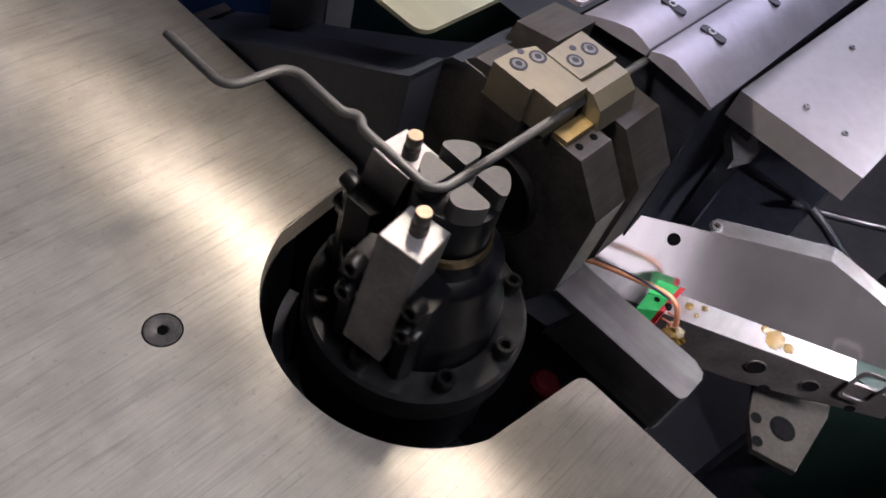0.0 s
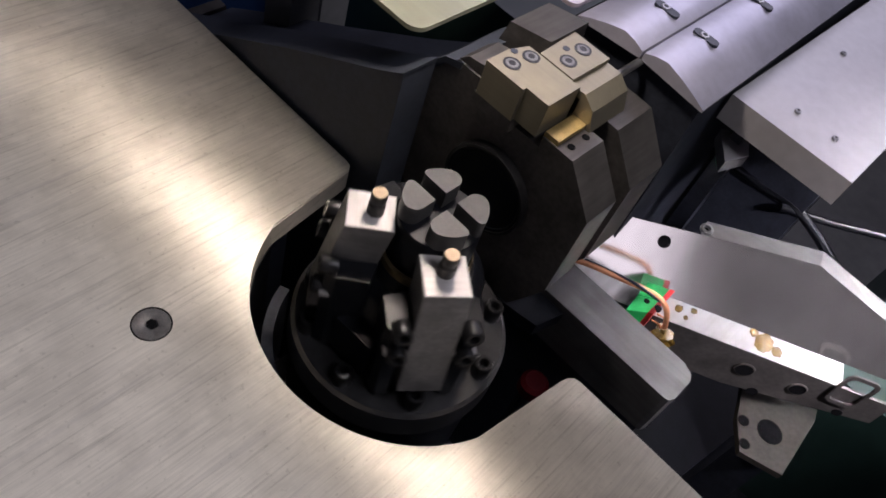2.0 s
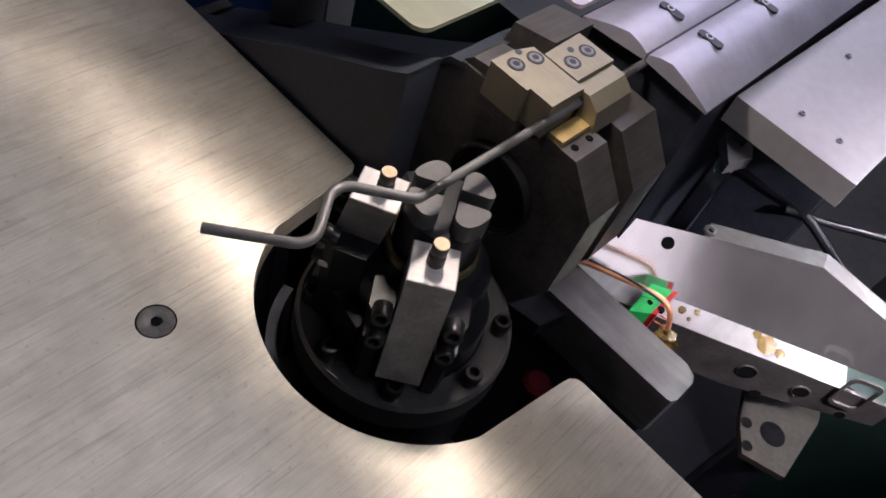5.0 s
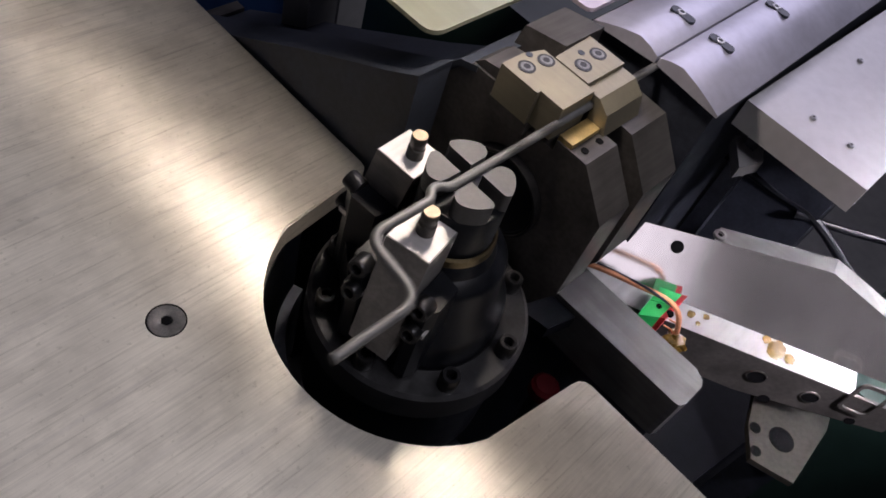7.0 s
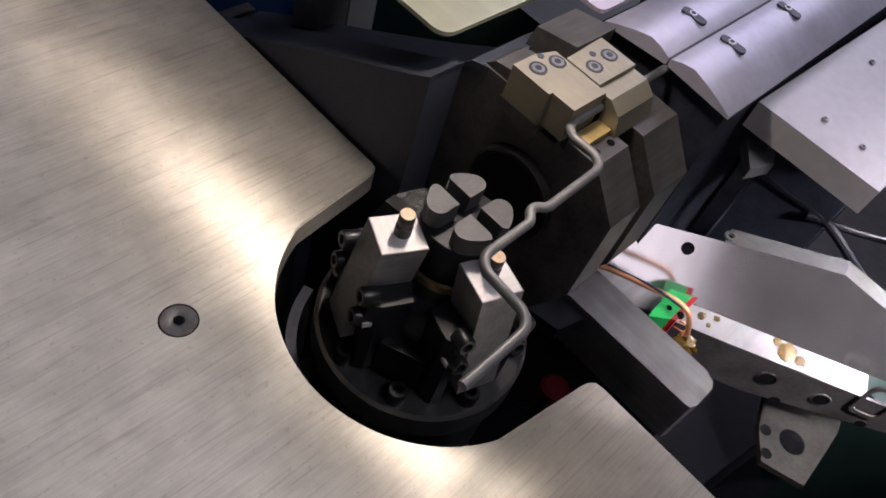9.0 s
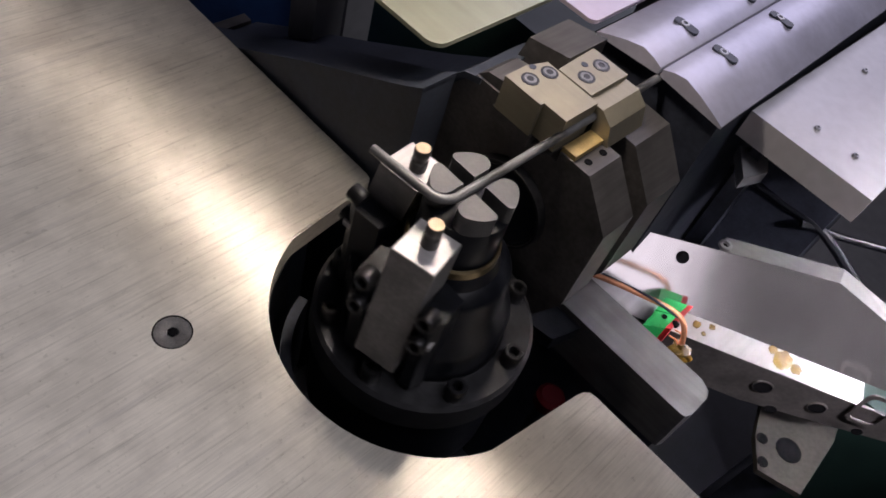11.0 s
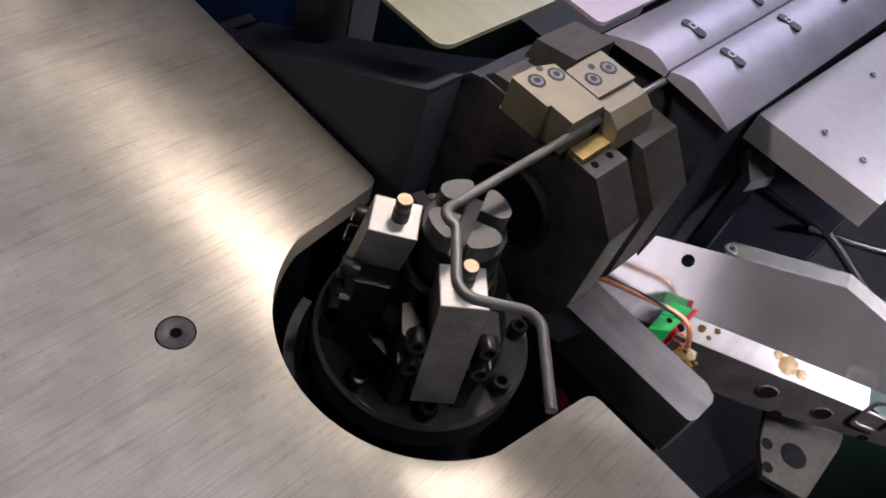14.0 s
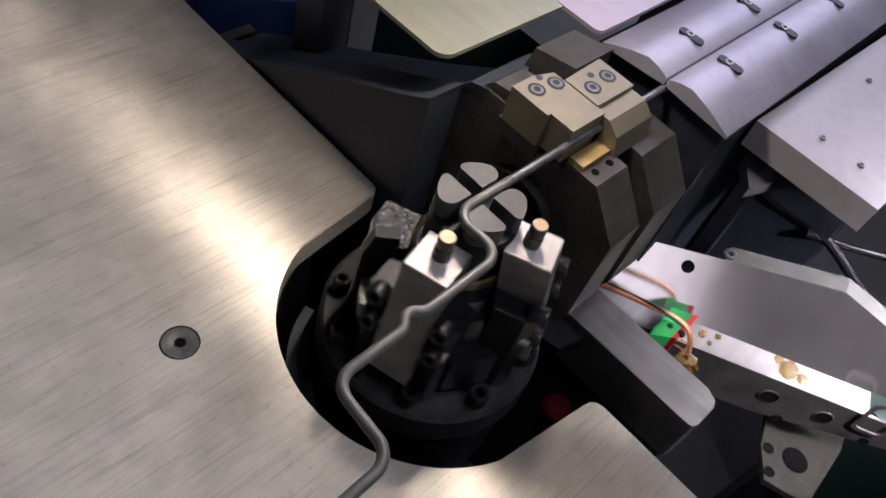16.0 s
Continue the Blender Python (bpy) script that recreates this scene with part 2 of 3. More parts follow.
def cap_screw(name, r, h, m, parent, group="", label="steel socket-head cap screw", category="screw", material=None):
    """A socket-head screw at pose m, its head up along z; as a part of parent, or a thing."""
    head = link(name, lathe([(0, -h), (r * 0.97, -h), (r, -h * 0.9), (r, -0.12 * h), (r * 0.88, 0), (r * 0.56, 0), (r * 0.53, -0.0003), (r * 0.50, -0.55 * h), (0, -0.6 * h)], 20), material or M_BOLT, parent, smooth=True)
    head.matrix_local = m
    # black disc carries the shade of a deep socket
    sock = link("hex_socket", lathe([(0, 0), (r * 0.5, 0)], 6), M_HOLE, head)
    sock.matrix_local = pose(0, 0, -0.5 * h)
    return head


# ---- machine table ----
def table_plate():
    outer = [(0.0415, -0.75), (0.0415, -0.106), (0.0405, -0.1015), (0.037, -0.0985), (0.032, -0.0972)]
    R, a0 = 0.0949, math.radians(111)
    outer += [(R * math.cos(-a0 - k / 40 * (2 * math.pi - 2 * a0)), R * math.sin(-a0 - k / 40 * (2 * math.pi - 2 * a0))) for k in range(41)]
    outer += [(0.032, 0.0972), (0.037, 0.0985), (0.0405, 0.1015), (0.0415, 0.106), (0.0415, 0.9), (-0.9, 0.9), (-0.9, -0.75)]
    hole = [(-0.1282 + 0.0110 * math.cos(2 * math.pi * k / 36), 0.0731 + 0.0110 * math.sin(2 * math.pi * k / 36)) for k in range(36)]
    bm = bmesh.new()
    edges = []
    for loop in (outer, hole):
        v = [bm.verts.new((x, y, 0)) for x, y in loop]
        edges += [bm.edges.new((v[i], v[(i + 1) % len(v)])) for i in range(len(v))]
    bmesh.ops.triangle_fill(bm, use_beauty=True, edges=edges)
    top = list(bm.faces)
    ext = bmesh.ops.extrude_face_region(bm, geom=top)
    bmesh.ops.translate(bm, vec=(0, 0, -0.018), verts=[g for g in ext["geom"] if isinstance(g, bmesh.types.BMVert)])
    rim = [e for e in bm.edges if e.verts[0].co.z > -0.001 and e.verts[1].co.z > -0.001 and e.calc_face_angle(0) > 1.0 and math.hypot(e.verts[0].co.x + 0.128, e.verts[0].co.y - 0.073) > 0.02]
    bmesh.ops.bevel(bm, geom=rim, offset=0.0009, segments=2, affect="EDGES")
    t = thing("machine_table", "brushed steel machine table plate with a rounded cutout", "table")
    part("plate", bm, M_PLATE, t)
    part("underframe", box(-0.88, 0.02, 0.13, 0.85, -0.9, -0.018), M_DARK, t)
    part("underframe", box(-0.88, 0.02, -0.72, -0.13, -0.9, -0.018), M_DARK, t)
    part("underframe", box(-0.88, -0.12, -0.13, 0.13, -0.9, -0.018), M_DARK, t)
    s = thing("countersunk_screw", "grey countersunk socket screw flush in the plate", "screw", (-0.1282, 0.0731, 0))
    b = part("head", lathe([(0.0062, -0.006), (0.0102, -0.0006), (0.0099, -0.0001), (0.0042, -0.0001), (0.0034, -0.0005), (0.0031, -0.004), (0, -0.0042)], 36), M_SCREW, s, smooth=True)
    # socket and countersink gap: shade given as black, barely any depth
    part("hex_socket", lathe([(0, 0.0001), (0.0031, 0.0001), (0.0031, -0.0003), (0, -0.0003)], 6), M_HOLE, s, "hexagonal socket with its shade as a black disc")
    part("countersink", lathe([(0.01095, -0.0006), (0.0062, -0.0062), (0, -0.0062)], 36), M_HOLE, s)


table_plate()

# ---- pit under the bending head ----
pit = thing("pit_ring", "dark oily steel ring round the bending head", "ring")
def arc_wall(r0, r1, z0, z1, a0, a1, n=48):
    a = [math.radians(a0 + (a1 - a0) * k / n) for k in range(n + 1)]
    pts = [(r1 * math.cos(t), r1 * math.sin(t)) for t in a] + [(r0 * math.cos(t), r0 * math.sin(t)) for t in a[::-1]]
    return prism(pts, z0, z1)


part("ring", arc_wall(0.078, 0.085, -0.14, -0.056, 111, 249), M_DARK, pit, "worn steel ring segment", bevel=0.0008, smooth=True)
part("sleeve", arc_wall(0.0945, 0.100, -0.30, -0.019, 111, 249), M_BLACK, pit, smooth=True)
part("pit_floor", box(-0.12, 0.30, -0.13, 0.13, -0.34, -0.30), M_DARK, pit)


# ---- bending head ----
UP = 0.1117
DE = 98.0


def rounded_quarter(s=0.0040, R=0.0232, r_in=0.0012, r_wire=0.0062, r_cross=0.003):
    """Outline of one die petal in the first quadrant; the corner beside the wire slot is the bend radius."""
    ang1 = math.asin((s + r_wire) / (R - r_wire))
    c1 = ((R - r_wire) * math.cos(ang1), s + r_wire)
    ang2 = math.asin((s + r_cross) / (R - r_cross))
    c2 = (s + r_cross, (R - r_cross) * math.cos(ang2))
    pts = [(s, s)]
    for k in range(9):
        a = -math.pi / 2 + (ang1 + math.pi / 2) * k / 8
        pts.append((c1[0] + r_wire * math.cos(a), c1[1] + r_wire * math.sin(a)))
    for k in range(1, 10):
        a = ang1 + (math.pi / 2 - ang2 - ang1) * k / 10
        pts.append((R * math.cos(a), R * math.sin(a)))
    for k in range(7):
        a = math.pi / 2 - ang2 + (math.pi / 2 + ang2) * k / 6
        pts.append((c2[0] + r_cross * math.cos(a), c2[1] + r_cross * math.sin(a)))
    return pts


def build_mandrel():
    t = thing("bending_mandrel", "dark grey slotted steel mandrel with four die segments", "mandrel")
    q = rounded_quarter()
    for sx, sy in ((1, 1), (-1, 1), (-1, -1), (1, -1)):
        pts = [(sx * a, sy * b) for a, b in q]
        if sx * sy < 0:
            pts.reverse()
        part("die_segment", prism(pts, -0.0125, 0.0), M_PETAL, t, bevel=0.0005, smooth=True)
    part("shaft", lathe([(0, -0.012), (0.0228, -0.012), (0.0235, -0.013), (0.0235, -0.05), (0, -0.05)], 48), M_BLACK, t, smooth=True)
    return t


def build_head():
    t = thing("bending_turret", "black oily rotary bending turret with two pin blocks", "bending turret")
    # heights are relative to the wire line
    part("body", lathe([(0, -0.041), (0.0262, -0.041), (0.0275, -0.043), (0.0300, -0.050), (0.0365, -0.054), (0.0385, -0.057), (0.0400, -0.078), (0.0465, -0.088), (0.0480, -0.092), (0.0485, -0.112), (0.0485, -0.20), (0, -0.20)], 64), M_BLACK, t, "black oily stepped body", smooth=True)
    part("flange_ring", lathe([(0.0480, -0.1125), (0.0500, -0.1105), (0.0660, -0.1105), (0.0685, -0.1125), (0.0690, -0.132), (0.0650, -0.136), (0.0480, -0.136)], 72), M_RING, t, "oily grey flange ring", smooth=True)
    part("skirt", lathe([(0.0640, -0.136), (0.0640, -0.20), (0.0480, -0.20)], 64), M_BLACK, t, smooth=True)
    part("collar", lathe([(0.0243, -0.042), (0.0243, -0.0375), (0.0254, -0.0362), (0.0268, -0.0375), (0.0272, -0.042)], 56), M_BRASS, t, "thin oily brass collar", smooth=True)
    for k, (rel, side) in enumerate(((0.0, 1), (DE, -1))):
        m = pose(0, 0, 0, 0, 0, rel)
        # block: length out from the axis along x, width across y
        bm = prism([(0.0222, -0.0126), (0.0484, -0.0126), (0.0484, 0.0126), (0.0222, 0.0126)], -0.092, -0.0145)
        for v in bm.verts:
            if v.co.z < -0.05:
                v.co.x += 0.012
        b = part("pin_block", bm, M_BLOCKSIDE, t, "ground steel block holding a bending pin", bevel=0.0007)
        b.matrix_local = m
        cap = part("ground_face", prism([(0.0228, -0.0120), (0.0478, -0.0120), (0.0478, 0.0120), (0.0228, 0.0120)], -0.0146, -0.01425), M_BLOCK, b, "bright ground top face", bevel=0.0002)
        p = part("pin", lathe([(0, -0.016), (0.0047, -0.016), (0.0047, -0.0085), (0.0040, -0.0078), (0.0040, -0.0055), (0.0044, -0.0048), (0.0044, -0.0006), (0.0041, 0.0), (0, 0.0)], 28, m=pose(0.0333, 0, 0.0006)), M_PIN, b, "dark steel bending pin", smooth=True)
        part("pin_end", lathe([(0, 0), (0.0041, 0), (0.0040, 0.0005), (0, 0.0006)], 28, m=pose(0.0333, 0, 0.0006)), M_PINTOP, b, "bronze-coloured ground pin end", smooth=True)
        part("engraved_mark", box(0.0490, 0.0495, -0.004, 0.004, -0.052, -0.044), M_DARK, b) if k else None
        # foot clamps on both sides of the block
        for s in (1, -1):
            pts = [(0.026, s * 0.0131), (0.050, s * 0.0131), (0.054, s * 0.0160), (0.054, s * 0.0230), (0.048, s * 0.0265), (0.030, s * 0.0265)]
            br = part("foot_clamp", prism(pts[::s], -0.108, -0.042), M_BLACK, t, "black clamp at the foot of the block", bevel=0.0015)
            br.matrix_local = m
            bar = part("clamp_bar", box(0.045, 0.0552, min(s * 0.0135, s * 0.0255), max(s * 0.0135, s * 0.0255), -0.0620, -0.0585), M_BLOCK, br, "bright worn clamp bar", bevel=0.0006)
            for az, ax in ((-0.0400, 0.0580), (-0.0590, 0.0600)):
                cap_screw("cap_screw", 0.0055, 0.0100, m @ pose(ax, s * 0.0190, az) @ pose(0, 0, 0, 0, 80, 0), t, material=M_CAP)
    # slotted bright clamp plate and greasy stop between the blocks
    m = pose(0, 0, 0, 0, 0, -76)
    st = part("greasy_stop", prism([(0.026, -0.012), (0.047, -0.014), (0.050, 0.004), (0.043, 0.016), (0.026, 0.014)], -0.085, -0.040), M_WET, t, "wet grease-covered dark stop block", bevel=0.003, smooth=True)
    st.matrix_local = m
    m = pose(0, 0, 0, 0, 0, -36)
    cp = part("clamp_plate", prism([(0.027, -0.012), (0.050, -0.010), (0.056, 0.004), (0.046, 0.010), (0.027, 0.011)], -0.078, -0.066), M_BLOCKSIDE, t, "worn flat clamp plate", bevel=0.0015)
    cp.matrix_local = m
    m = pose(0, 0, 0, 0, 0, DE / 2)
    wd = part("wedge", prism([(0.026, -0.006), (0.036, -0.009), (0.050, -0.014), (0.050, 0.014), (0.036, 0.009), (0.026, 0.006)], -0.105, -0.076), M_BLACK, t, "black wedge between the blocks", bevel=0.002)
    wd.matrix_local = m
    pl = part("stop_plate", prism([(0.028, -0.088), (0.052, -0.088), (0.052, -0.050), (0.047, -0.034), (0.034, -0.034), (0.034, -0.048), (0.028, -0.048)], -0.004, 0.004, "y"), M_BLACK, t, "tall black notched stop plate", bevel=0.0008)
    pl.matrix_local = pose(0, 0, 0, 0, 0, -58)
    for ang in (-16, 16, 55, 98, 147, 190, 238, 287, 321):
        mm = pose(0, 0, 0, 0, 0, ang) @ pose(0.0590, 0, -0.0990)
        cap_screw("cap_screw", 0.0060, 0.0118, mm, t, material=M_CAP)
    return t


head = build_head()
mandrel = build_mandrel()

# ---- nozzle: two octagonal discs with the cutter jaws ----
OCT = [(-0.025, 0.100), (-0.050, 0.071), (-0.049, 0.000), (-0.028, -0.042), (0.058, -0.042), (0.088, 0.000), (0.088, 0.078), (0.066, 0.1035)]
OY, OZ = 0.016, 0.040


def oct_rel(grow=0.0):
    return [((y - OY) * (1 + grow), (z - OZ) * (1 + grow)) for y, z in OCT]


def build_cutter():
    t = thing("cutter_disc", "dark octagonal front cutter disc with straw-coloured jaws", "cutter", (0, OY, OZ))
    part("disc", prism([(-0.041, 0.060), (-0.066, 0.031), (-0.065, -0.040), (-0.044, -0.082), (0.042, -0.082), (0.072, -0.040), (0.072, 0.038), (0.050, 0.0635), (0.030, 0.0635), (0.030, 0.052), (-0.019, 0.052), (-0.019, 0.060)], 0.073, 0.103, "x"), M_OCT, t, bevel=0.001)
    ring = part("flange", lathe([(0, 0), (0.027, 0), (0.0278, 0.001), (0.030, 0.001), (0.031, 0.0), (0.031, -0.008), (0, -0.008)], 56), M_BLACK, t, "round black flange with a worn bright rim", smooth=True)
    ring.matrix_local = Matrix.Translation((0.068, 0.0, 0.0)) @ pose(0, 0, 0, 0, -90, 0)
    rim = part("flange_rim", lathe([(0.0290, 0.0006), (0.0296, 0.0022), (0.0312, 0.0020), (0.0316, -0.004), (0.0290, -0.004)], 56), M_CAP, t, "worn flange rim", smooth=True)
    rim.matrix_local = Matrix.Translation((0.068, 0.0, 0.0)) @ pose(0, 0, 0, 0, -90, 0)
    jaw = part("jaw", prism([(0.067, 0.0285), (0.067, 0.001), (0.070, 0.001), (0.070, -0.0155), (0.0995, -0.0155), (0.0995, 0.024), (0.085, 0.0285)], 0.0585, 0.082), M_JAW, t, "straw-coloured steel cutter jaw", bevel=0.0006)
    low = part("jaw_base", prism([(0.0675, 0.030), (0.0675, 0.000), (0.099, 0.000), (0.099, 0.030)], 0.050, 0.0582), M_OCT, t, bevel=0.0006)
    for y, x in ((0.0235, 0.078), (0.0215, 0.093)):
        cap_screw("cap_screw", 0.0040, 0.003, pose(x, y - 0.0045, 0.0826), jaw, material=M_SCREW)
        # dark disc on the jaw in place of the shaded counterbore
        part("counterbore", lathe([(0, 0.0003), (0.0054, 0.0003), (0.0054, 0.0), (0, 0.0)], 28, m=pose(x, y - 0.0045, 0.082)), M_CAP, jaw)
    # dark disc painted as the shade of a tapped hole
    part("tapped_hole", lathe([(0, 0.0003), (0.0022, 0.0003), (0.0022, 0), (0, 0)], 16, m=pose(0.0875, 0.0255, 0.082)), M_DARK, jaw)
    ins = part("insert", box(0.074, 0.1015, -0.0285, -0.0185, 0.0565, 0.0635), M_GOLD, t, "brass-coloured lower blade insert", bevel=0.0005)
    for x in (0.081, 0.095):
        # black disc instead of a drilled, shaded hole
        part("tapped_hole", lathe([(0, 0.0003), (0.0024, 0.0003), (0.0024, 0), (0, 0)], 16, m=pose(x, -0.0335, 0.0603)), M_HOLE, t)
    return t


def build_nozzle():
    t = thing("nozzle_disc", "dark octagonal rear nozzle disc with guide jaws", "nozzle")
    part("disc", prism(OCT, 0.118, 0.155, "x"), M_OCT, t, bevel=0.001)
    part("hub", lathe([(0.045, 0.10), (0.045, 0.12)], 48, m=Matrix.Translation((0, OY, OZ)) @ pose(0, 0, 0, 0, 90, 0)), M_BLACK, t)
    top = part("guide_jaw", prism([(0.100, 0.0065), (0.136, 0.0065), (0.136, 0.034), (0.100, 0.032)], 0.112, 0.1225), M_JAW, t, "straw-coloured guide jaw plate", bevel=0.0006)
    for x, y in ((0.110, 0.0165), (0.127, 0.0185)):
        cap_screw("cap_screw", 0.0040, 0.003, pose(x, y + 0.002, 0.1231), top, material=M_SCREW)
        # counterbore shade as a dark disc, nothing is sunk
        part("counterbore", lathe([(0, 0.0003), (0.0054, 0.0003), (0.0054, 0.0), (0, 0.0)], 28, m=pose(x, y + 0.002, 0.1225)), M_CAP, top)
    # flat dark disc, the hole's shade as colour
    part("tapped_hole", lathe([(0, 0.0003), (0.0022, 0.0003), (0.0022, 0), (0, 0)], 16, m=pose(0.118, 0.0265, 0.1225)), M_DARK, top)
    part("guide_block", prism([(0.0065, 0.1195), (0.0065, 0.1145), (-0.002, 0.1145), (-0.002, 0.1000), (-0.0165, 0.1002), (-0.0125, 0.113), (-0.004, 0.1195)], 0.100, 0.136, "x"), M_JAW, t, "straw-coloured chamfered guide block", bevel=0.0006)
    part("side_plate", prism([(0.034, 0.1003), (0.034, 0.124), (0.064, 0.118), (0.068, 0.1003)], 0.112, 0.150, "x"), M_OCT, t, "dark brushed side plate", bevel=0.0008)
    part("front_plate", prism([(0.047, 0.1042), (0.047, 0.112), (0.060, 0.110), (0.066, 0.1042)], 0.074, 0.100, "x"), M_OCT, t, "dark brushed plate", bevel=0.0008)
    return t


cutter = build_cutter()
nozzle = build_nozzle()

# ---- swing arm that carries the nozzle ----
arm = thing("cast_support", "large dark painted iron support behind the bending turret", "machine support")
TOP_EDGE = [(0.062, 0.104), (0.075, 0.100), (0.080, 0.094), (0.085, 0.085), (0.090, 0.078), (0.096, 0.0725), (0.102, 0.0685), (0.110, 0.0635), (0.125, 0.0540), (0.205, 0.0080), (0.300, -0.044), (0.345, -0.070)]
part("web", prism([(y, z - 0.003) for y, z in TOP_EDGE] + [(0.345, -0.40), (0.03, -0.40), (0.03, 0.060)], 0.0735, 0.126, "x"), M_ARM, arm)
part("top_rib", prism(TOP_EDGE + [(y, z - 0.0045) for y, z in TOP_EDGE[::-1]], 0.0722, 0.128, "x"), M_ARM, arm, "worn painted top rib", bevel=0.0008)
BAR_EDGE = [(0.0795, 0.0955), (0.090, 0.0890), (0.105, 0.0805), (0.176, 0.0430), (0.254, -0.0015), (0.345, -0.0530)]
part("front_bar", prism([(y, z - 0.0025) for y, z in BAR_EDGE] + [(0.345, -0.30), (0.110, -0.30), (0.0795, -0.02)], 0.0440, 0.0715, "x"), M_ARM, arm, "dark painted sloping bar beside the table", bevel=0.001)
part("front_rib", prism(BAR_EDGE + [(y, z - 0.0040) for y, z in BAR_EDGE[::-1]], 0.0432, 0.0720, "x"), M_ARM, arm, "worn painted rib on the bar", bevel=0.0006)
part("end_lug", box(0.074, 0.122, 0.345, 0.356, -0.40, -0.066), M_OCT, arm, "lighter worn end lug", bevel=0.001)

# ---- wire guide ----
def build_guide():
    t = thing("wire_guide", "violet-tinted aluminium guide covers with a wire slot", "wire guide")
    for s in (1, -1):
        ys = [0.0008, 0.008, 0.017, 0.030, 0.042, 0.050]
        zs = [0.1195, 0.1225, 0.1240, 0.1205, 0.1160, 0.1125]
        pts = [(s * y, z) for y, z in zip(ys, zs)] + [(s * 0.050, 0.1105), (s * 0.0008, 0.1145)]
        c = part("cover", prism(pts[::s], 0.166, 0.60, "x"), M_ALU, t, "violet-tinted aluminium cover", bevel=0.0005, smooth=True)
        for x in (0.214, 0.291, 0.368, 0.445):
            cy, hl = s * 0.0158, 0.0058
            o = [(x + 0.0036 * math.cos(a), cy - hl + 0.0036 * math.sin(a)) for a in np.linspace(math.pi, 2 * math.pi, 8)]
            o += [(x + 0.0036 * math.cos(a), cy + hl + 0.0036 * math.sin(a)) for a in np.linspace(0, math.pi, 8)]
            # raised dark slab imitates the shade in the slot
            bm = prism(o, 0.1222, 0.1243)
            part("slot", bm, M_DARK, c, "dark slab as the shaded screw slot")
            cap_screw("cap_screw", 0.0031, 0.003, pose(x, cy + 0.0015, 0.1250), c)
    part("bed", box(0.176, 0.62, -0.046, 0.046, -0.30, 0.1104), M_DARK, t, "dark guide bed", bevel=0.001)
    return t


build_guide()


def build_side_box():
    t = thing("side_cover", "pale aluminium box cover with small screws", "cover")
    bm = prism([(0.219, -0.049), (0.60, -0.060), (0.60, -0.145), (0.219, -0.140)], 0.079, 0.100)
    part("cover", bm, M_ALUBOX, t, bevel=0.0008)
    for x, y in ((0.247, -0.085), (0.247, -0.114), (0.345, -0.075), (0.345, -0.118)):
        cap_screw("cap_screw", 0.0022, 0.003, pose(x, y, 0.1018), t)
    part("leg", box(0.30, 0.58, -0.13, -0.06, -0.30, 0.079), M_DARK, t)
    return t


build_side_box()


# ---- rail and chute ----
def build_rail():
    t = thing("support_rail", "worn grey steel rail with a rounded end", "rail")
    pts = [(0.100, 0.02), (0.135, 0.02), (0.135, -0.142), (0.131, -0.150), (0.126, -0.1525), (0.106, -0.1525), (0.101, -0.1505), (0.100, -0.147)]
    part("bar", prism(pts, -0.075, -0.030), M_RAIL, t, bevel=0.001)
    part("foot", box(0.104, 0.130, -0.148, 0.02, -0.30, -0.075), M_DARK, t)
    part("lug", prism([(0.070, -0.022), (0.100, -0.022), (0.100, -0.062), (0.076, -0.056)], -0.048, -0.036), M_BLACK, t, bevel=0.001)
    cap_screw("cap_screw", 0.0028, 0.002, Matrix.Translation((0.1315, -0.1535, -0.062)) @ pose(0, 0, 0, 90, 0, 0), t)
    return t


build_rail()


CREASE, ALONG, OUT = Vector((0.150, -0.028, -0.047)), Vector((0.472, -0.8816, 0)), Vector((0.8816, 0.472, 0))


def tray(s, o, z):
    """A point of the chute: along its crease, out from it, and its height."""
    p = CREASE + ALONG * s + OUT * o
    return Vector((p.x, p.y, z))


def slab(pts, thickness, bm=None):
    """A flat sheet with a thickness, downwards from its outline."""
    bm = bm or bmesh.new()
    n = (pts[1] - pts[0]).cross(pts[2] - pts[1]).normalized() * thickness
    top = [bm.verts.new(p) for p in pts]
    low = [bm.verts.new(p - n) for p in pts]
    bm.faces.new(top)
    bm.faces.new(low[::-1])
    for i in range(len(pts)):
        bm.faces.new((top[i], low[i], low[(i + 1) % len(pts)], top[(i + 1) % len(pts)]))
    return bm


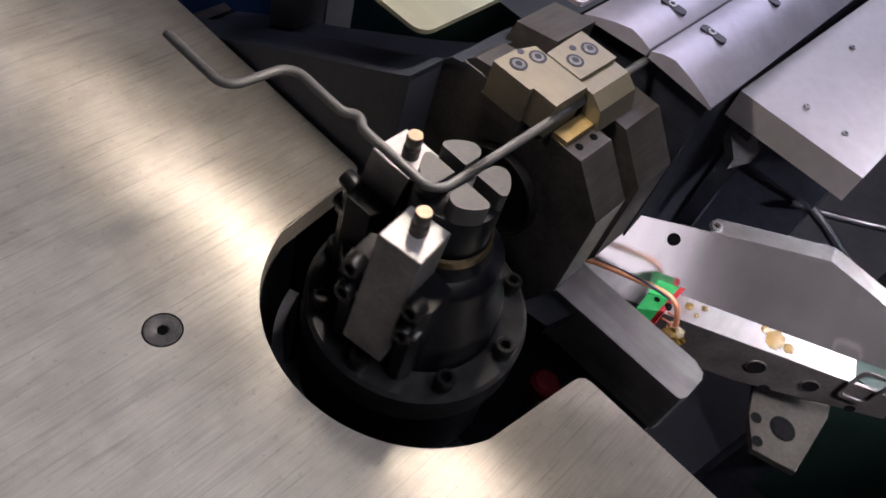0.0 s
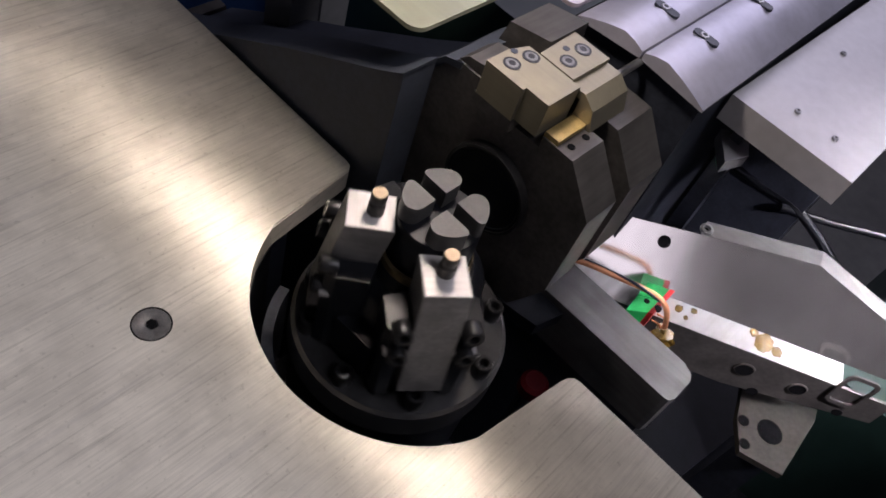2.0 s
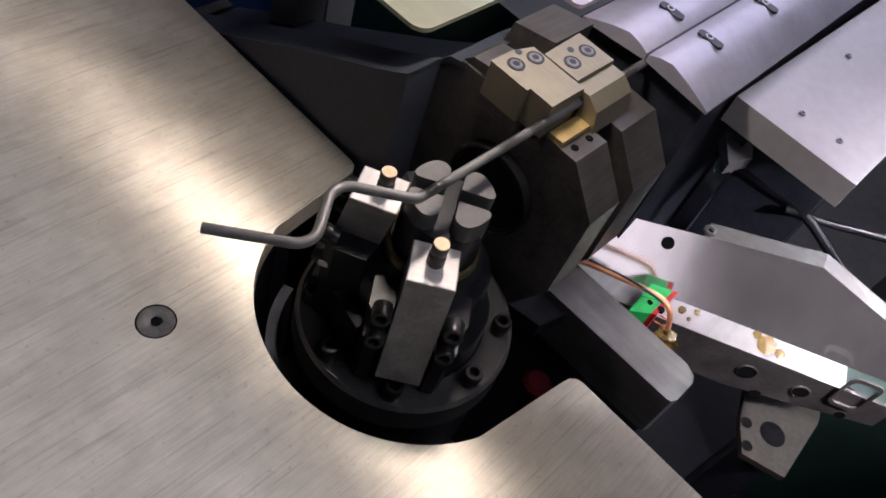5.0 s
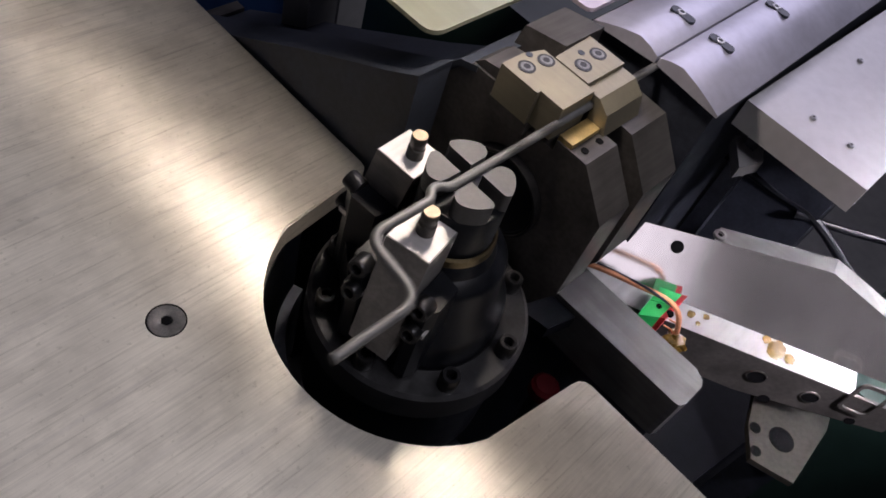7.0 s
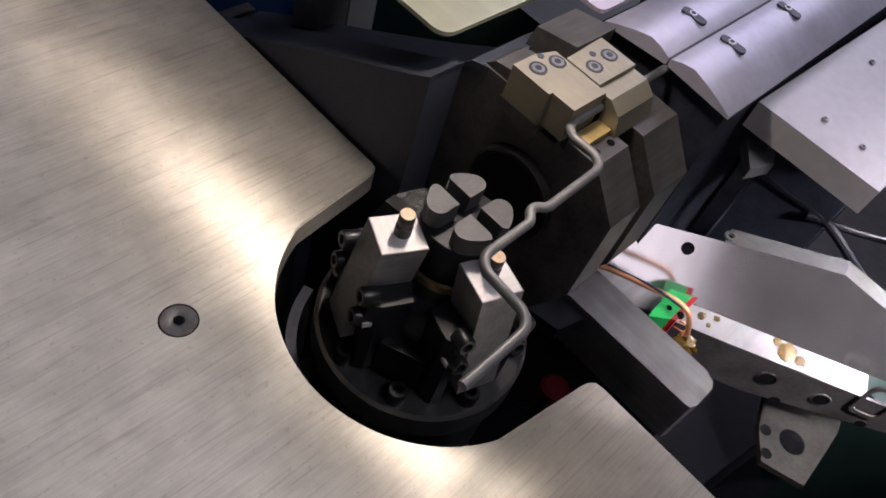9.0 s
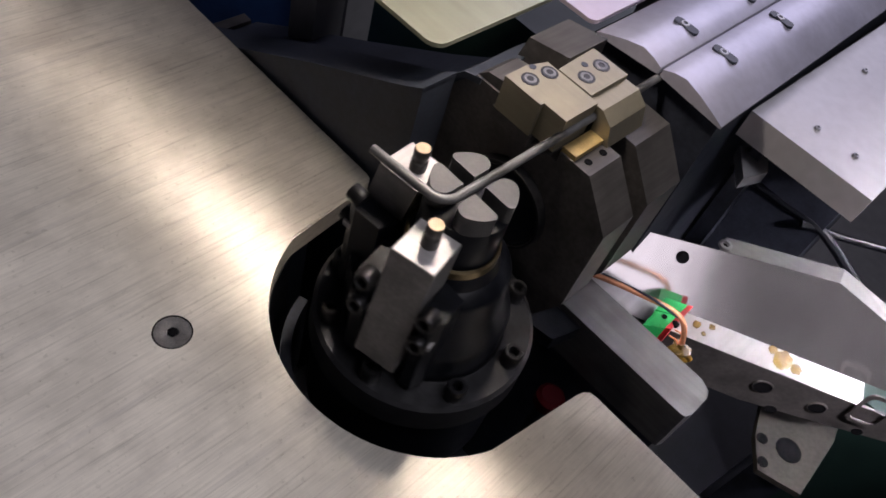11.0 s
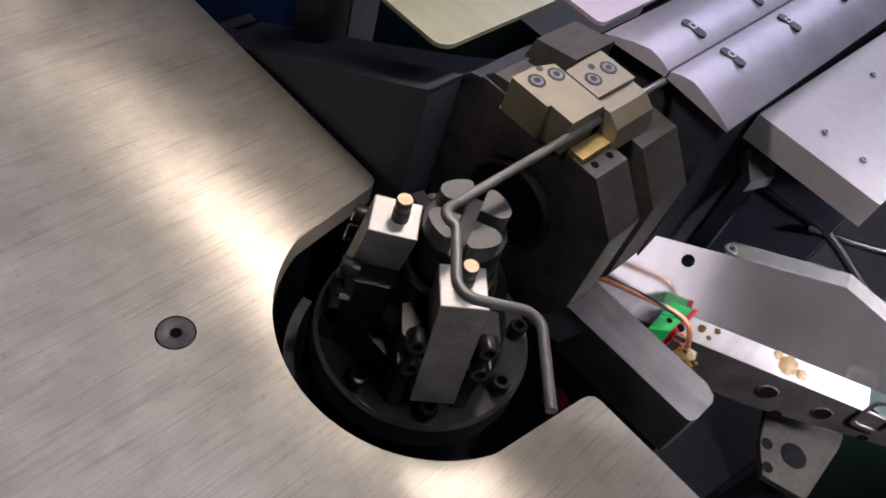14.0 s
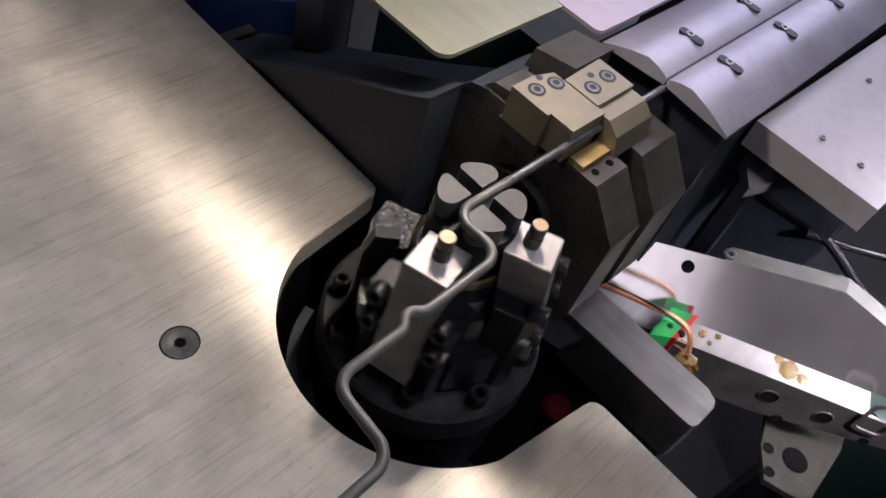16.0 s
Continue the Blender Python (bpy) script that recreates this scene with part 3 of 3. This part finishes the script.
def build_chute():
    t = thing("part_chute", "polished stainless sheet-metal chute with amber grease spots", "chute")
    lean = 0.030 / 0.047

    def wall(s, z):
        return tray(s, (z + 0.047) * lean, z)

    part("base", slab([tray(-0.02, 0, -0.047), tray(-0.02, -0.0225, -0.047), tray(0.222, -0.0225, -0.047), tray(0.2245, 0, -0.047)], 0.002), M_TRAY, t, "scuffed narrow chute floor", bevel=0.0003)
    top = [(-0.02, -0.012), (0.0256, -0.0091), (0.0845, -0.0029), (0.1724, 0.0057), (0.2347, -0.0114), (0.262, -0.0190)]
    part("back_wall", slab([wall(-0.02, -0.0468), wall(0.262, -0.0468)] + [wall(s, z) for s, z in top[::-1]], 0.002), M_CHUTE, t, "mirror-like leaning back wall", bevel=0.0003)
    for (s0, z0), (s1, z1) in zip(top[2:], top[3:]):
        a, b = wall(s0, z0), wall(s1, z1)
        part("rim", slab([a, b, b + OUT * 0.016 + ALONG * 0.004, a + OUT * 0.016 + ALONG * 0.004], 0.002), M_RAIL, t, "folded upper rim", bevel=0.0003)
    part("flange", slab([tray(0.045, -0.0226, -0.0475), tray(0.060, -0.0226, -0.092), tray(0.150, -0.0226, -0.093), tray(0.262, -0.0226, -0.074), tray(0.262, -0.0226, -0.0475)], 0.003), M_OCT, t, "dark front flange with holes", bevel=0.0005)
    face = Matrix(((ALONG.x, 0, -OUT.x, 0), (ALONG.y, 0, -OUT.y, 0), (0, 1, 0, 0), (0, 0, 0, 1)))
    for p, r, ring in ((tray(0.1566, -0.0226, -0.0675), 0.0068, True), (tray(0.199, -0.0226, -0.0666), 0.0062, True), (tray(0.2366, -0.0226, -0.0756), 0.0040, False), (tray(0.175, -0.0226, -0.0890), 0.0045, False)):
        m = Matrix.Translation(p) @ face
        # no opening is cut: a black disc imitates the shaded hole
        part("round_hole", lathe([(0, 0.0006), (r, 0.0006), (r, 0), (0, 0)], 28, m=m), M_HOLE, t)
        if ring:
            part("hole_rim", lathe([(r, 0.0012), (r * 1.12, 0.0010), (r * 1.16, 0), (r, 0)], 28, m=m), M_OCT, t, "worn hole rim", smooth=True)
    # rounded end bracket with a window
    c, w, h, r = tray(0.2290, -0.0250, -0.0460), 0.0120, 0.0185, 0.006
    loop = [(sx * (w - r) + r * math.cos(a), sy * (h - r) + r * math.sin(a)) for sx, sy, a0 in ((1, 1, 0), (-1, 1, 90), (-1, -1, 180), (1, -1, 270)) for a in [math.radians(a0 + 90 * k / 5) for k in range(6)]]
    m = Matrix.Translation(c) @ face
    bm = bmesh.new()
    n = len(loop)
    rings = [[bm.verts.new(m @ Vector((x * k, y * k, z))) for x, y in loop] for k, z in ((1, -0.0018), (1, 0.0), (0.82, 0.0), (0.80, -0.0018))]
    for a, b in zip(rings, rings[1:] + rings[:1]):
        for i in range(n):
            bm.faces.new((a[i], a[(i + 1) % n], b[(i + 1) % n], b[i]))
    part("end_bracket", bm, M_OCT, t, "rounded stainless end bracket", smooth=True)
    nrm = (wall(0.1, -0.01) - wall(0.1, -0.04)).cross(ALONG).normalized()
    nrm = nrm if nrm.z > 0 else -nrm
    m = Matrix.Translation(wall(0.0625, -0.0153) + nrm * 0.0002) @ nrm.to_track_quat("Z", "Y").to_matrix().to_4x4()
    # black disc on the sheet, hole shade as colour
    part("round_hole", lathe([(0, 0.0004), (0.0048, 0.0004), (0.0048, 0), (0, 0)], 28, m=m), M_HOLE, t, "black disc as the shaded round hole in the sheet")
    m = Matrix.Translation(tray(0.088, 0.0345, -0.0005))
    cap_screw("cap_screw", 0.0050, 0.003, m, t, material=M_SCREW)
    return t


build_chute()


def build_connectors():
    t = thing("wire_connector", "green plastic connector block with a red edge on the chute", "connector")
    a, b, c, d = Vector((0.1400, -0.0885)), Vector((0.1520, -0.1005)), Vector((0.1830, -0.0995)), Vector((0.1745, -0.0850))
    split = 0.52
    e, f = a.lerp(d, split), b.lerp(c, split)
    part("front_block", prism([tuple(p) for p in (a, b, f, e)], -0.0465, -0.0352), M_GREEN, t, bevel=0.0007)
    part("rear_block", prism([tuple(p) for p in (e + Vector((0.0006, 0)), f + Vector((0.0006, 0)), c, d)], -0.0465, -0.0345), M_GREEN, t, bevel=0.0007)
    part("front_skirt", prism([tuple(p) for p in (a, b, a.lerp(d, 0.25).lerp(b.lerp(c, 0.25), 0.9), a.lerp(d, 0.25))], -0.062, -0.0466), M_GREEN, t, "darker green front skirt", bevel=0.0007)
    side = Vector((0.0022, -0.0034))
    part("edge_strip", prism([tuple(p) for p in (b, b + side, f + side, f)], -0.060, -0.0346), M_RED, t, "red edge strip", bevel=0.0005)
    part("edge_strip", prism([tuple(p) for p in (f + Vector((0.0008, 0)), f + side + Vector((0.0008, 0)), c + side, c)], -0.0465, -0.0340), M_RED, t, "red edge strip", bevel=0.0005)
    for k, r in ((0.40, 0.0022), (0.62, 0.0016)):
        p = a.lerp(d, k).lerp(b.lerp(c, k), 0.55)
        # screw holes are black discs that paint in their shade
        part("screw_hole", lathe([(0, 0.0004), (r, 0.0004), (r, 0), (0, 0)], 16, m=pose(p.x, p.y, -0.0352)), M_HOLE, t)
    p = b.lerp(f, 0.45) + side * 0.9
    part("terminal", lathe([(0, 0.0008), (0.0028, 0.0008), (0.0028, -0.001), (0, -0.001)], 16, m=pose(p.x, p.y, -0.0350)), M_HOLE, t, "dark round terminal")
    c = thing("copper_tube", "bent copper tube over the green connectors", "tube")
    part("pipe", tube(smooth_line([(0.128, -0.030, -0.026), (0.136, -0.048, -0.022), (0.147, -0.076, -0.020), (0.155, -0.096, -0.020), (0.156, -0.107, -0.023), (0.154, -0.114, -0.032), (0.152, -0.118, -0.045)]), 0.0021, 10), M_COPPER, c, smooth=True)
    c = thing("thin_black_cable", "thin black cable over the connectors", "cable")
    part("cable", tube(smooth_line([(0.138, -0.045, -0.022), (0.148, -0.080, -0.018), (0.156, -0.105, -0.022)]), 0.0011, 8), M_DARK, c, smooth=True)
    for dx, lab in ((0.004, "thin copper strand beside the connectors"), (-0.004, "thin copper strand curling below the connectors")):
        c = thing("copper_strand", lab, "wire")
        part("strand", tube(smooth_line([(0.152 + dx, -0.106, -0.034), (0.1555 + dx, -0.1125, -0.037), (0.153 + dx, -0.118, -0.044), (0.149 + dx, -0.1155, -0.052), (0.150 + dx, -0.111, -0.060)]), 0.0007, 8), M_COPPER, c, smooth=True)


build_connectors()


def blob(name, at, r, seed, label):
    bm = bmesh.new()
    bmesh.ops.create_icosphere(bm, subdivisions=3, radius=1)
    for v in bm.verts:
        n = noise.noise(v.co * 1.7 + Vector((seed, 0, 0)))
        v.co = Vector((v.co.x * r[0], v.co.y * r[1], v.co.z * r[2])) * (1 + 0.5 * n)
    ob = link(name, bm, M_GREASE, None, "", smooth=True)
    ob.location = at
    return tagged(ob, label, "grease")


blob("grease_lump", (0.152, -0.119, -0.043), (0.008, 0.008, 0.006), 1.0, "lump of amber grease by the connectors")
for k, (along_s, out_s, r) in enumerate(((0.160, -0.0095, 0.0085), (0.152, -0.003, 0.0040), (0.170, -0.013, 0.0050), (0.092, -0.008, 0.0035), (0.104, -0.005, 0.0028), (0.098, -0.014, 0.0022))):
    p = tray(along_s, out_s, -0.0465)
    blob("grease_lump", tuple(p), (r, r * 0.8, 0.0007), 4.0 + k, "flat spot of amber grease on the chute")


def build_bracket_plate():
    t = thing("mounting_plate", "dull steel mounting plate with a large round hole", "plate", (0.2107, -0.2239, -0.108))
    part("plate", prism([(0.020, 0.037), (0.053, -0.0186), (0.040, -0.0220), (-0.0247, -0.0247), (-0.0305, -0.0071), (-0.0353, 0.0085), (-0.0117, 0.0248)][::-1], -0.006, 0.0), M_MOUNT, t, bevel=0.0006)
    for x, y, r in ((0.0, 0.0, 0.0105), (-0.0092, 0.0198, 0.0046), (-0.0324 + 0.006, 0.0092, 0.0044)):
        # holes not cut: their darkness is a black disc on the plate
        part("round_hole", lathe([(0, 0.0004), (r, 0.0004), (r, 0.0), (0, 0.0)], 28, m=pose(x, y, 0)), M_HOLE, t)
    part("stay", box(-0.01, 0.03, -0.018, 0.010, -0.19, -0.006), M_DARK, t)


build_bracket_plate()
lw = thing("lower_machine_body", "dark green painted machine body below the chute", "machine body")
part("panel", box(0.16, 0.60, -0.60, -0.10, -0.34, -0.30), M_BLACK, lw)
part("side_panel", box(0.30, 0.60, -0.60, -0.235, -0.30, -0.10), M_TEAL, lw)
rt = thing("red_knob", "small dark red plastic knob on a black stem", "knob", (0.082, -0.076, -0.100))
part("cap", lathe([(0, -0.004), (0.011, -0.004), (0.011, 0.005), (0.008, 0.008), (0, 0.008)], 20), M_REDDARK, rt, smooth=True)
part("stem", lathe([(0, -0.23), (0.006, -0.23), (0.006, -0.004), (0, -0.004)], 16), M_BLACK, rt, "black stem")

for pts, r, lab in ((((0.300, -0.040, 0.0), (0.302, -0.095, 0.0), (0.303, -0.132, 0.0), (0.31, -0.19, -0.03)), 0.004, "dark hydraulic hose below the cover"), (((0.295, -0.115, 0.0), (0.325, -0.160, 0.0), (0.40, -0.25, 0.0)), 0.003, "dark cable below the cover")):
    c = thing("hose", lab, "hose")
    part("hose_line", tube(smooth_line(pts), r, 10), M_BLACK, c, smooth=True)


bk = thing("cover_bracket", "pale grey bracket below the box cover", "bracket")
part("plate", prism([(0.2323, -0.0539), (0.2462, -0.0700), (0.2269, -0.0802), (0.2058, -0.0729)], 0.055, 0.065), M_POST, bk, bevel=0.001)
part("stem", box(0.226, 0.240, -0.074, -0.062, -0.30, 0.055), M_DARK, bk)
part("spacer", box(0.230, 0.240, -0.070, -0.062, 0.065, 0.079), M_DARK, bk)


# ---- panels and things beyond the arm ----
def rounded_panel(name, label, x0, x1, y0, y1, z, material, r=0.010, th=0.003):
    t = thing(name, label, "panel")
    pts = [(x0 + r - r * math.cos(a), y0 + r - r * math.sin(a)) for a in np.linspace(0, math.pi / 2, 8)]
    pts += [(x1, y0), (x1, y1)]
    pts += [(x0 + r - r * math.sin(a), y1 - r + r * math.cos(a)) for a in np.linspace(0, math.pi / 2, 8)]
    part("sheet", prism(pts, z - th, z), material, t, bevel=0.0006)
    part("stay", box(x1 - 0.05, x1 - 0.02, y1 - 0.05, y1 - 0.02, -0.9, z - th), M_POST, t)
    return t


rounded_panel("top_panel", "pale yellow-green metal panel with a rounded corner", 0.050, 0.160, 0.083, 0.30, 0.120, M_PANEL)
rounded_panel("end_panel", "pale pink-grey metal panel beside the guide", 0.164, 0.40, 0.0535, 0.13, 0.118, M_PINKP, 0.006)
po = thing("grey_post", "grey painted machine post", "post")
part("tube_post", box(0.188, 0.222, 0.295, 0.33, -0.9, 0.05), M_POST, po, bevel=0.003)
bl = thing("blue_drum", "dark blue painted container behind the arm", "container", (0.235, 0.47, -0.9))
part("shell", lathe([(0, 0), (0.09, 0), (0.09, 0.26), (0.092, 0.265), (0.092, 0.28), (0.09, 0.285), (0.09, 0.80), (0.085, 0.81), (0, 0.81)], 40), M_BLUE, bl, smooth=True)
bl2 = copy_thing(bl, pose(0.42, 0.50, -0.9))
gp = thing("green_machine", "dim green painted machine behind the panels", "machine")
part("cabinet", box(0.30, 0.60, 0.14, 0.40, -0.9, -0.02), M_TEAL, gp, bevel=0.004)

# ---- enclosure ----
for nm, b in (("floor", (-3, 3, -3, 3, -0.95, -0.9)), ("ceiling", (-3, 3, -3, 3, 2.2, 2.25)), ("wall_north", (-3, 3, 3, 3.1, -0.9, 2.2)), ("wall_south", (-3, 3, -3.1, -3, -0.9, 2.2)), ("wall_east", (3, 3.1, -3, 3, -0.9, 2.2)), ("wall_west", (-3.1, -3, -3, 3, -0.9, 2.2))):
    ob = link(nm, box(*b), M_FLOOR if nm == "floor" else M_WALL)
    tagged(ob, "dark workshop " + nm.split("_")[0], nm.split("_")[0], kind="structure")

# ---- wire: stages of one part, repeated every cycle ----
CYCLE, CUT, WIRE_R = 7.7, 1.5, 0.0026
# bends from the tip: (start, length, angle, pieces)
BENDS = [(0.0381, 0.0161, -84, 10), (0.0734, 0.0163, 85, 10), (0.1171, 0.0050, -48, 4), (0.1235, 0.0098, 94, 8), (0.1337, 0.0050, -47, 4), (0.1782, 0.0171, -90, 10), (0.2044, 0.0169, 92.5, 10)]
LENGTH = 0.2527
FEED = [(0.0, 107), (0.58, 107), (0.7, 80), (0.8, 48), (0.95, 2), (1.1, -43), (1.2, -54), (1.3, -60), (1.4, -63.2), (1.74, -63.2), (1.8, -66), (1.9, -79), (2.0, -90), (2.1, -98.7), (2.45, -98.7), (2.5, -101), (2.6, -115), (2.7, -130), (2.76, -134.1), (3.05, -134.1), (3.2, -147), (3.3, -150), (4.35, -150.5), (4.5, -154), (4.6, -155), (5.3, -155), (5.4, -153), (5.5, -151.5), (5.6, -167), (5.7, -188), (5.8, -204.3), (6.15, -204.3), (6.2, -206), (6.3, -214), (6.4, -222), (6.5, -230.3), (7.05, -230.3), (7.2, -221), (7.3, -197), (7.4, -167), (7.5, -145.7), (7.7, -145.7)]
BENDING = [[(1.43, 0), (1.5, 0.25), (1.6, 1)], [(2.1, 0), (2.2, 0.62), (2.3, 1)], [(2.8, 0), (2.9, 1)], [(4.1, 0), (4.2, 0.25), (4.3, 1)], [(5.4, 0), (5.5, 1)], [(5.88, 0), (6.0, 0.75), (6.1, 1)], [(6.5, 0), (6.6, 0.5), (6.7, 1)]]
HEAD = [(0.0, 87, 155), (0.42, 87, 155), (0.5, 88.5, 134), (0.6, 90, 110), (0.7, 90, 107), (1.15, 90, 108), (1.3, 100, 108), (1.4, 110, 109), (1.5, 112, 88), (1.6, 111.7, 50), (1.7, 111.7, 59), (1.8, 111.7, 95), (1.9, 111.7, 105), (2.0, 111.7, 123), (2.1, 111.7, 155), (2.2, 111.7, 190), (2.3, 111.7, 216), (2.4, 111.7, 198), (2.5, 111.7, 162), (2.6, 111.7, 158), (2.7, 111.7, 138), (2.8, 111.7, 109), (2.9, 111.7, 74), (3.0, 111.7, 74), (3.1, 111.7, 111), (3.2, 111, 118), (3.3, 107, 117), (3.4, 99, 119), (3.6, 91.5, 120), (3.8, 91, 120), (3.9, 98, 120), (4.0, 107, 120), (4.1, 111.7, 134), (4.2, 111.7, 167), (4.3, 111.7, 195), (4.4, 111.7, 173), (4.5, 111.7, 137), (4.6, 110, 130), (4.8, 92, 130), (4.9, 89, 129), (5.1, 89, 129), (5.2, 96, 130), (5.3, 104, 129), (5.4, 111, 122), (5.5, 111.7, 94), (5.6, 111.7, 110), (5.7, 111.7, 122), (5.8, 111.7, 122), (5.9, 111.7, 97), (6.0, 111.7, 61), (6.1, 111.7, 48), (6.2, 111.7, 91), (6.3, 111.7, 108), (6.4, 111.7, 117), (6.5, 111.7, 150), (6.6, 111.7, 185), (6.7, 111.7, 217), (6.8, 111.7, 196), (6.9, 111.7, 162), (7.0, 107, 158), (7.1, 96, 155), (7.3, 87, 155), (7.7, 87, 155)]
MANDREL = [(0, 0), (3.3, 0), (3.4, 18), (3.6, 48), (3.8, 72), (3.9, 82), (4.0, 90), (4.65, 90), (4.8, 118), (4.9, 138), (5.0, 152), (5.1, 168), (5.2, 177), (5.3, 180), (7.7, 180)]


def along(table, u):
    return float(np.interp(u, [r[0] for r in table], [r[1] for r in table]))


def wire_pieces():
    """Straight and bend pieces from the tip: (start, end, bend index or -1)."""
    out, s = [], 0.0
    for i, (a, ln, ang, n) in enumerate(BENDS):
        out.append((s, a, -1))
        out += [(a + ln * k / n, a + ln * (k + 1) / n, i) for k in range(n)]
        s = a + ln
    out.append((s, LENGTH, -1))
    return out


PIECES = wire_pieces()


def wire_poses(u):
    """Pose of each piece at u seconds of its own cycle, its start towards the tip."""
    feed = along(FEED, min(u, CYCLE)) / 1000 if u >= 0 else along(FEED, u % CYCLE) / 1000 - math.floor(u / CYCLE) * LENGTH
    turn = [along(b, u) * r[2] / r[3] for b, r in zip(BENDING, BENDS)]
    x, y, h = feed + LENGTH, 0.0, 0.0
    out = []
    for a, b, i in reversed(PIECES):
        if i >= 0:
            h += turn[i] / 2
        ln = b - a
        x, y = x - ln * math.cos(radians(h)), y - ln * math.sin(radians(h))
        out.append(pose(x, y, UP, 0, 0, h))
        if i >= 0:
            h += turn[i] / 2
    return out[::-1]


def build_wire(label):
    t = thing("bent_wire", label, "wire")
    parts = []
    for a, b, i in PIECES:
        ext = 0.0006 if i >= 0 else 0.0
        bm = tube([(-ext, 0, 0), (b - a + ext, 0, 0)], WIRE_R, 16)
        parts.append(part("bend_piece" if i >= 0 else "straight_piece", bm, M_WIRE, t, smooth=True))
    return t, parts


WIRES = [(CUT - CYCLE, *build_wire("grey steel wire bent into a stepped shape")), (CUT, *build_wire("grey steel wire being bent in the machine")), (CUT + CYCLE, *build_wire("straight grey steel wire fed from the guide"))]
stock = thing("wire_stock", "straight bright steel wire running into the guide", "wire")
part("straight_piece", tube([(0, 0, 0), (0.9, 0, 0)], WIRE_R, 16), M_BOLT, stock)


def motions():
    steps = [round(k * 0.1, 1) for k in range(161)]
    fine = sorted(set(steps + [round(1.45 + k / 30, 3) for k in range(12)] + [round(9.15 + k / 30, 3) for k in range(12)]))

    def phase(t):
        return (t - CUT) % CYCLE

    rows, rows2, rows3 = [], [], []
    for t in steps:
        u = phase(t)
        z = along([(r[0], r[1]) for r in HEAD], u) / 1000
        th = along([(r[0], r[2]) for r in HEAD], u)
        rows.append((t, pose(-0.0012, 0.0006, z - 0.0005, 0, 0, th)))
        turns = 180 * math.floor((t - CUT) / CYCLE)
        rows2.append((t, pose(0, 0, z + 0.0012, 0, 0, along(MANDREL, u) + turns)))
    walk(head, rows)
    walk(mandrel, rows2)
    for t in fine:
        u = phase(t)
        u = u - CYCLE if u > 7 else u
        a = along([(-0.2, 0), (-0.1, 0), (0.0, 4.6), (0.12, 4.6), (0.35, 0), (6, 0)], u)
        rows3.append((t, pose(0, OY, OZ, a, 0, 0)))
    walk(cutter, rows3)
    for t0, root, parts in WIRES:
        done = t0 + CYCLE
        keys = [t for t in fine if t <= done]
        cols = [wire_poses(t - t0) for t in keys]
        for k, ob in enumerate(parts):
            r = [(t, c[k]) for t, c in zip(keys, cols)]
            if keys[-1] < 16:
                r.append((16.0, cols[-1][k]))
            walk(ob, r)
        # the finished part drops after the cut
        pivot = Vector((0.07, 0.0, UP))
        fall = [(-0.10, 0, 0, 0, 0, 0), (0.0, 9, 0.006, -0.009, 0.0, 0), (0.034, 10, 0.007, -0.010, -0.001, 0), (0.1, 34, 0.028, -0.035, -0.012, 5), (0.2, 62, 0.060, -0.150, -0.085, 30), (0.3, 80, 0.030, -0.200, -0.28, 40), (0.4, 90, 0.02, -0.20, -0.58, 45), (0.5, 90, 0.02, -0.20, -1.00, 0)]
        r = [(0.0, Matrix())] if done - 0.10 > 0 else []
        for d, rz, x, y, z, rx in fall:
            if 0 <= done + d <= 16:
                r.append((done + d, Matrix.Translation(pivot + Vector((x, y, z))) @ pose(0, 0, 0, 0, 0, rz) @ pose(0, 0, 0, rx, 0, 0) @ Matrix.Translation(-pivot)))
        r.append((16.0, r[-1][1]))
        walk(root, r)
    # coil behind the last wire
    r = []
    for t in steps:
        u = t - WIRES[2][0]
        f = along(FEED, u % CYCLE) - math.floor(u / CYCLE) * LENGTH * 1000
        r.append((t, pose(f / 1000 + LENGTH, 0, UP)))
    walk(stock, r)


motions()
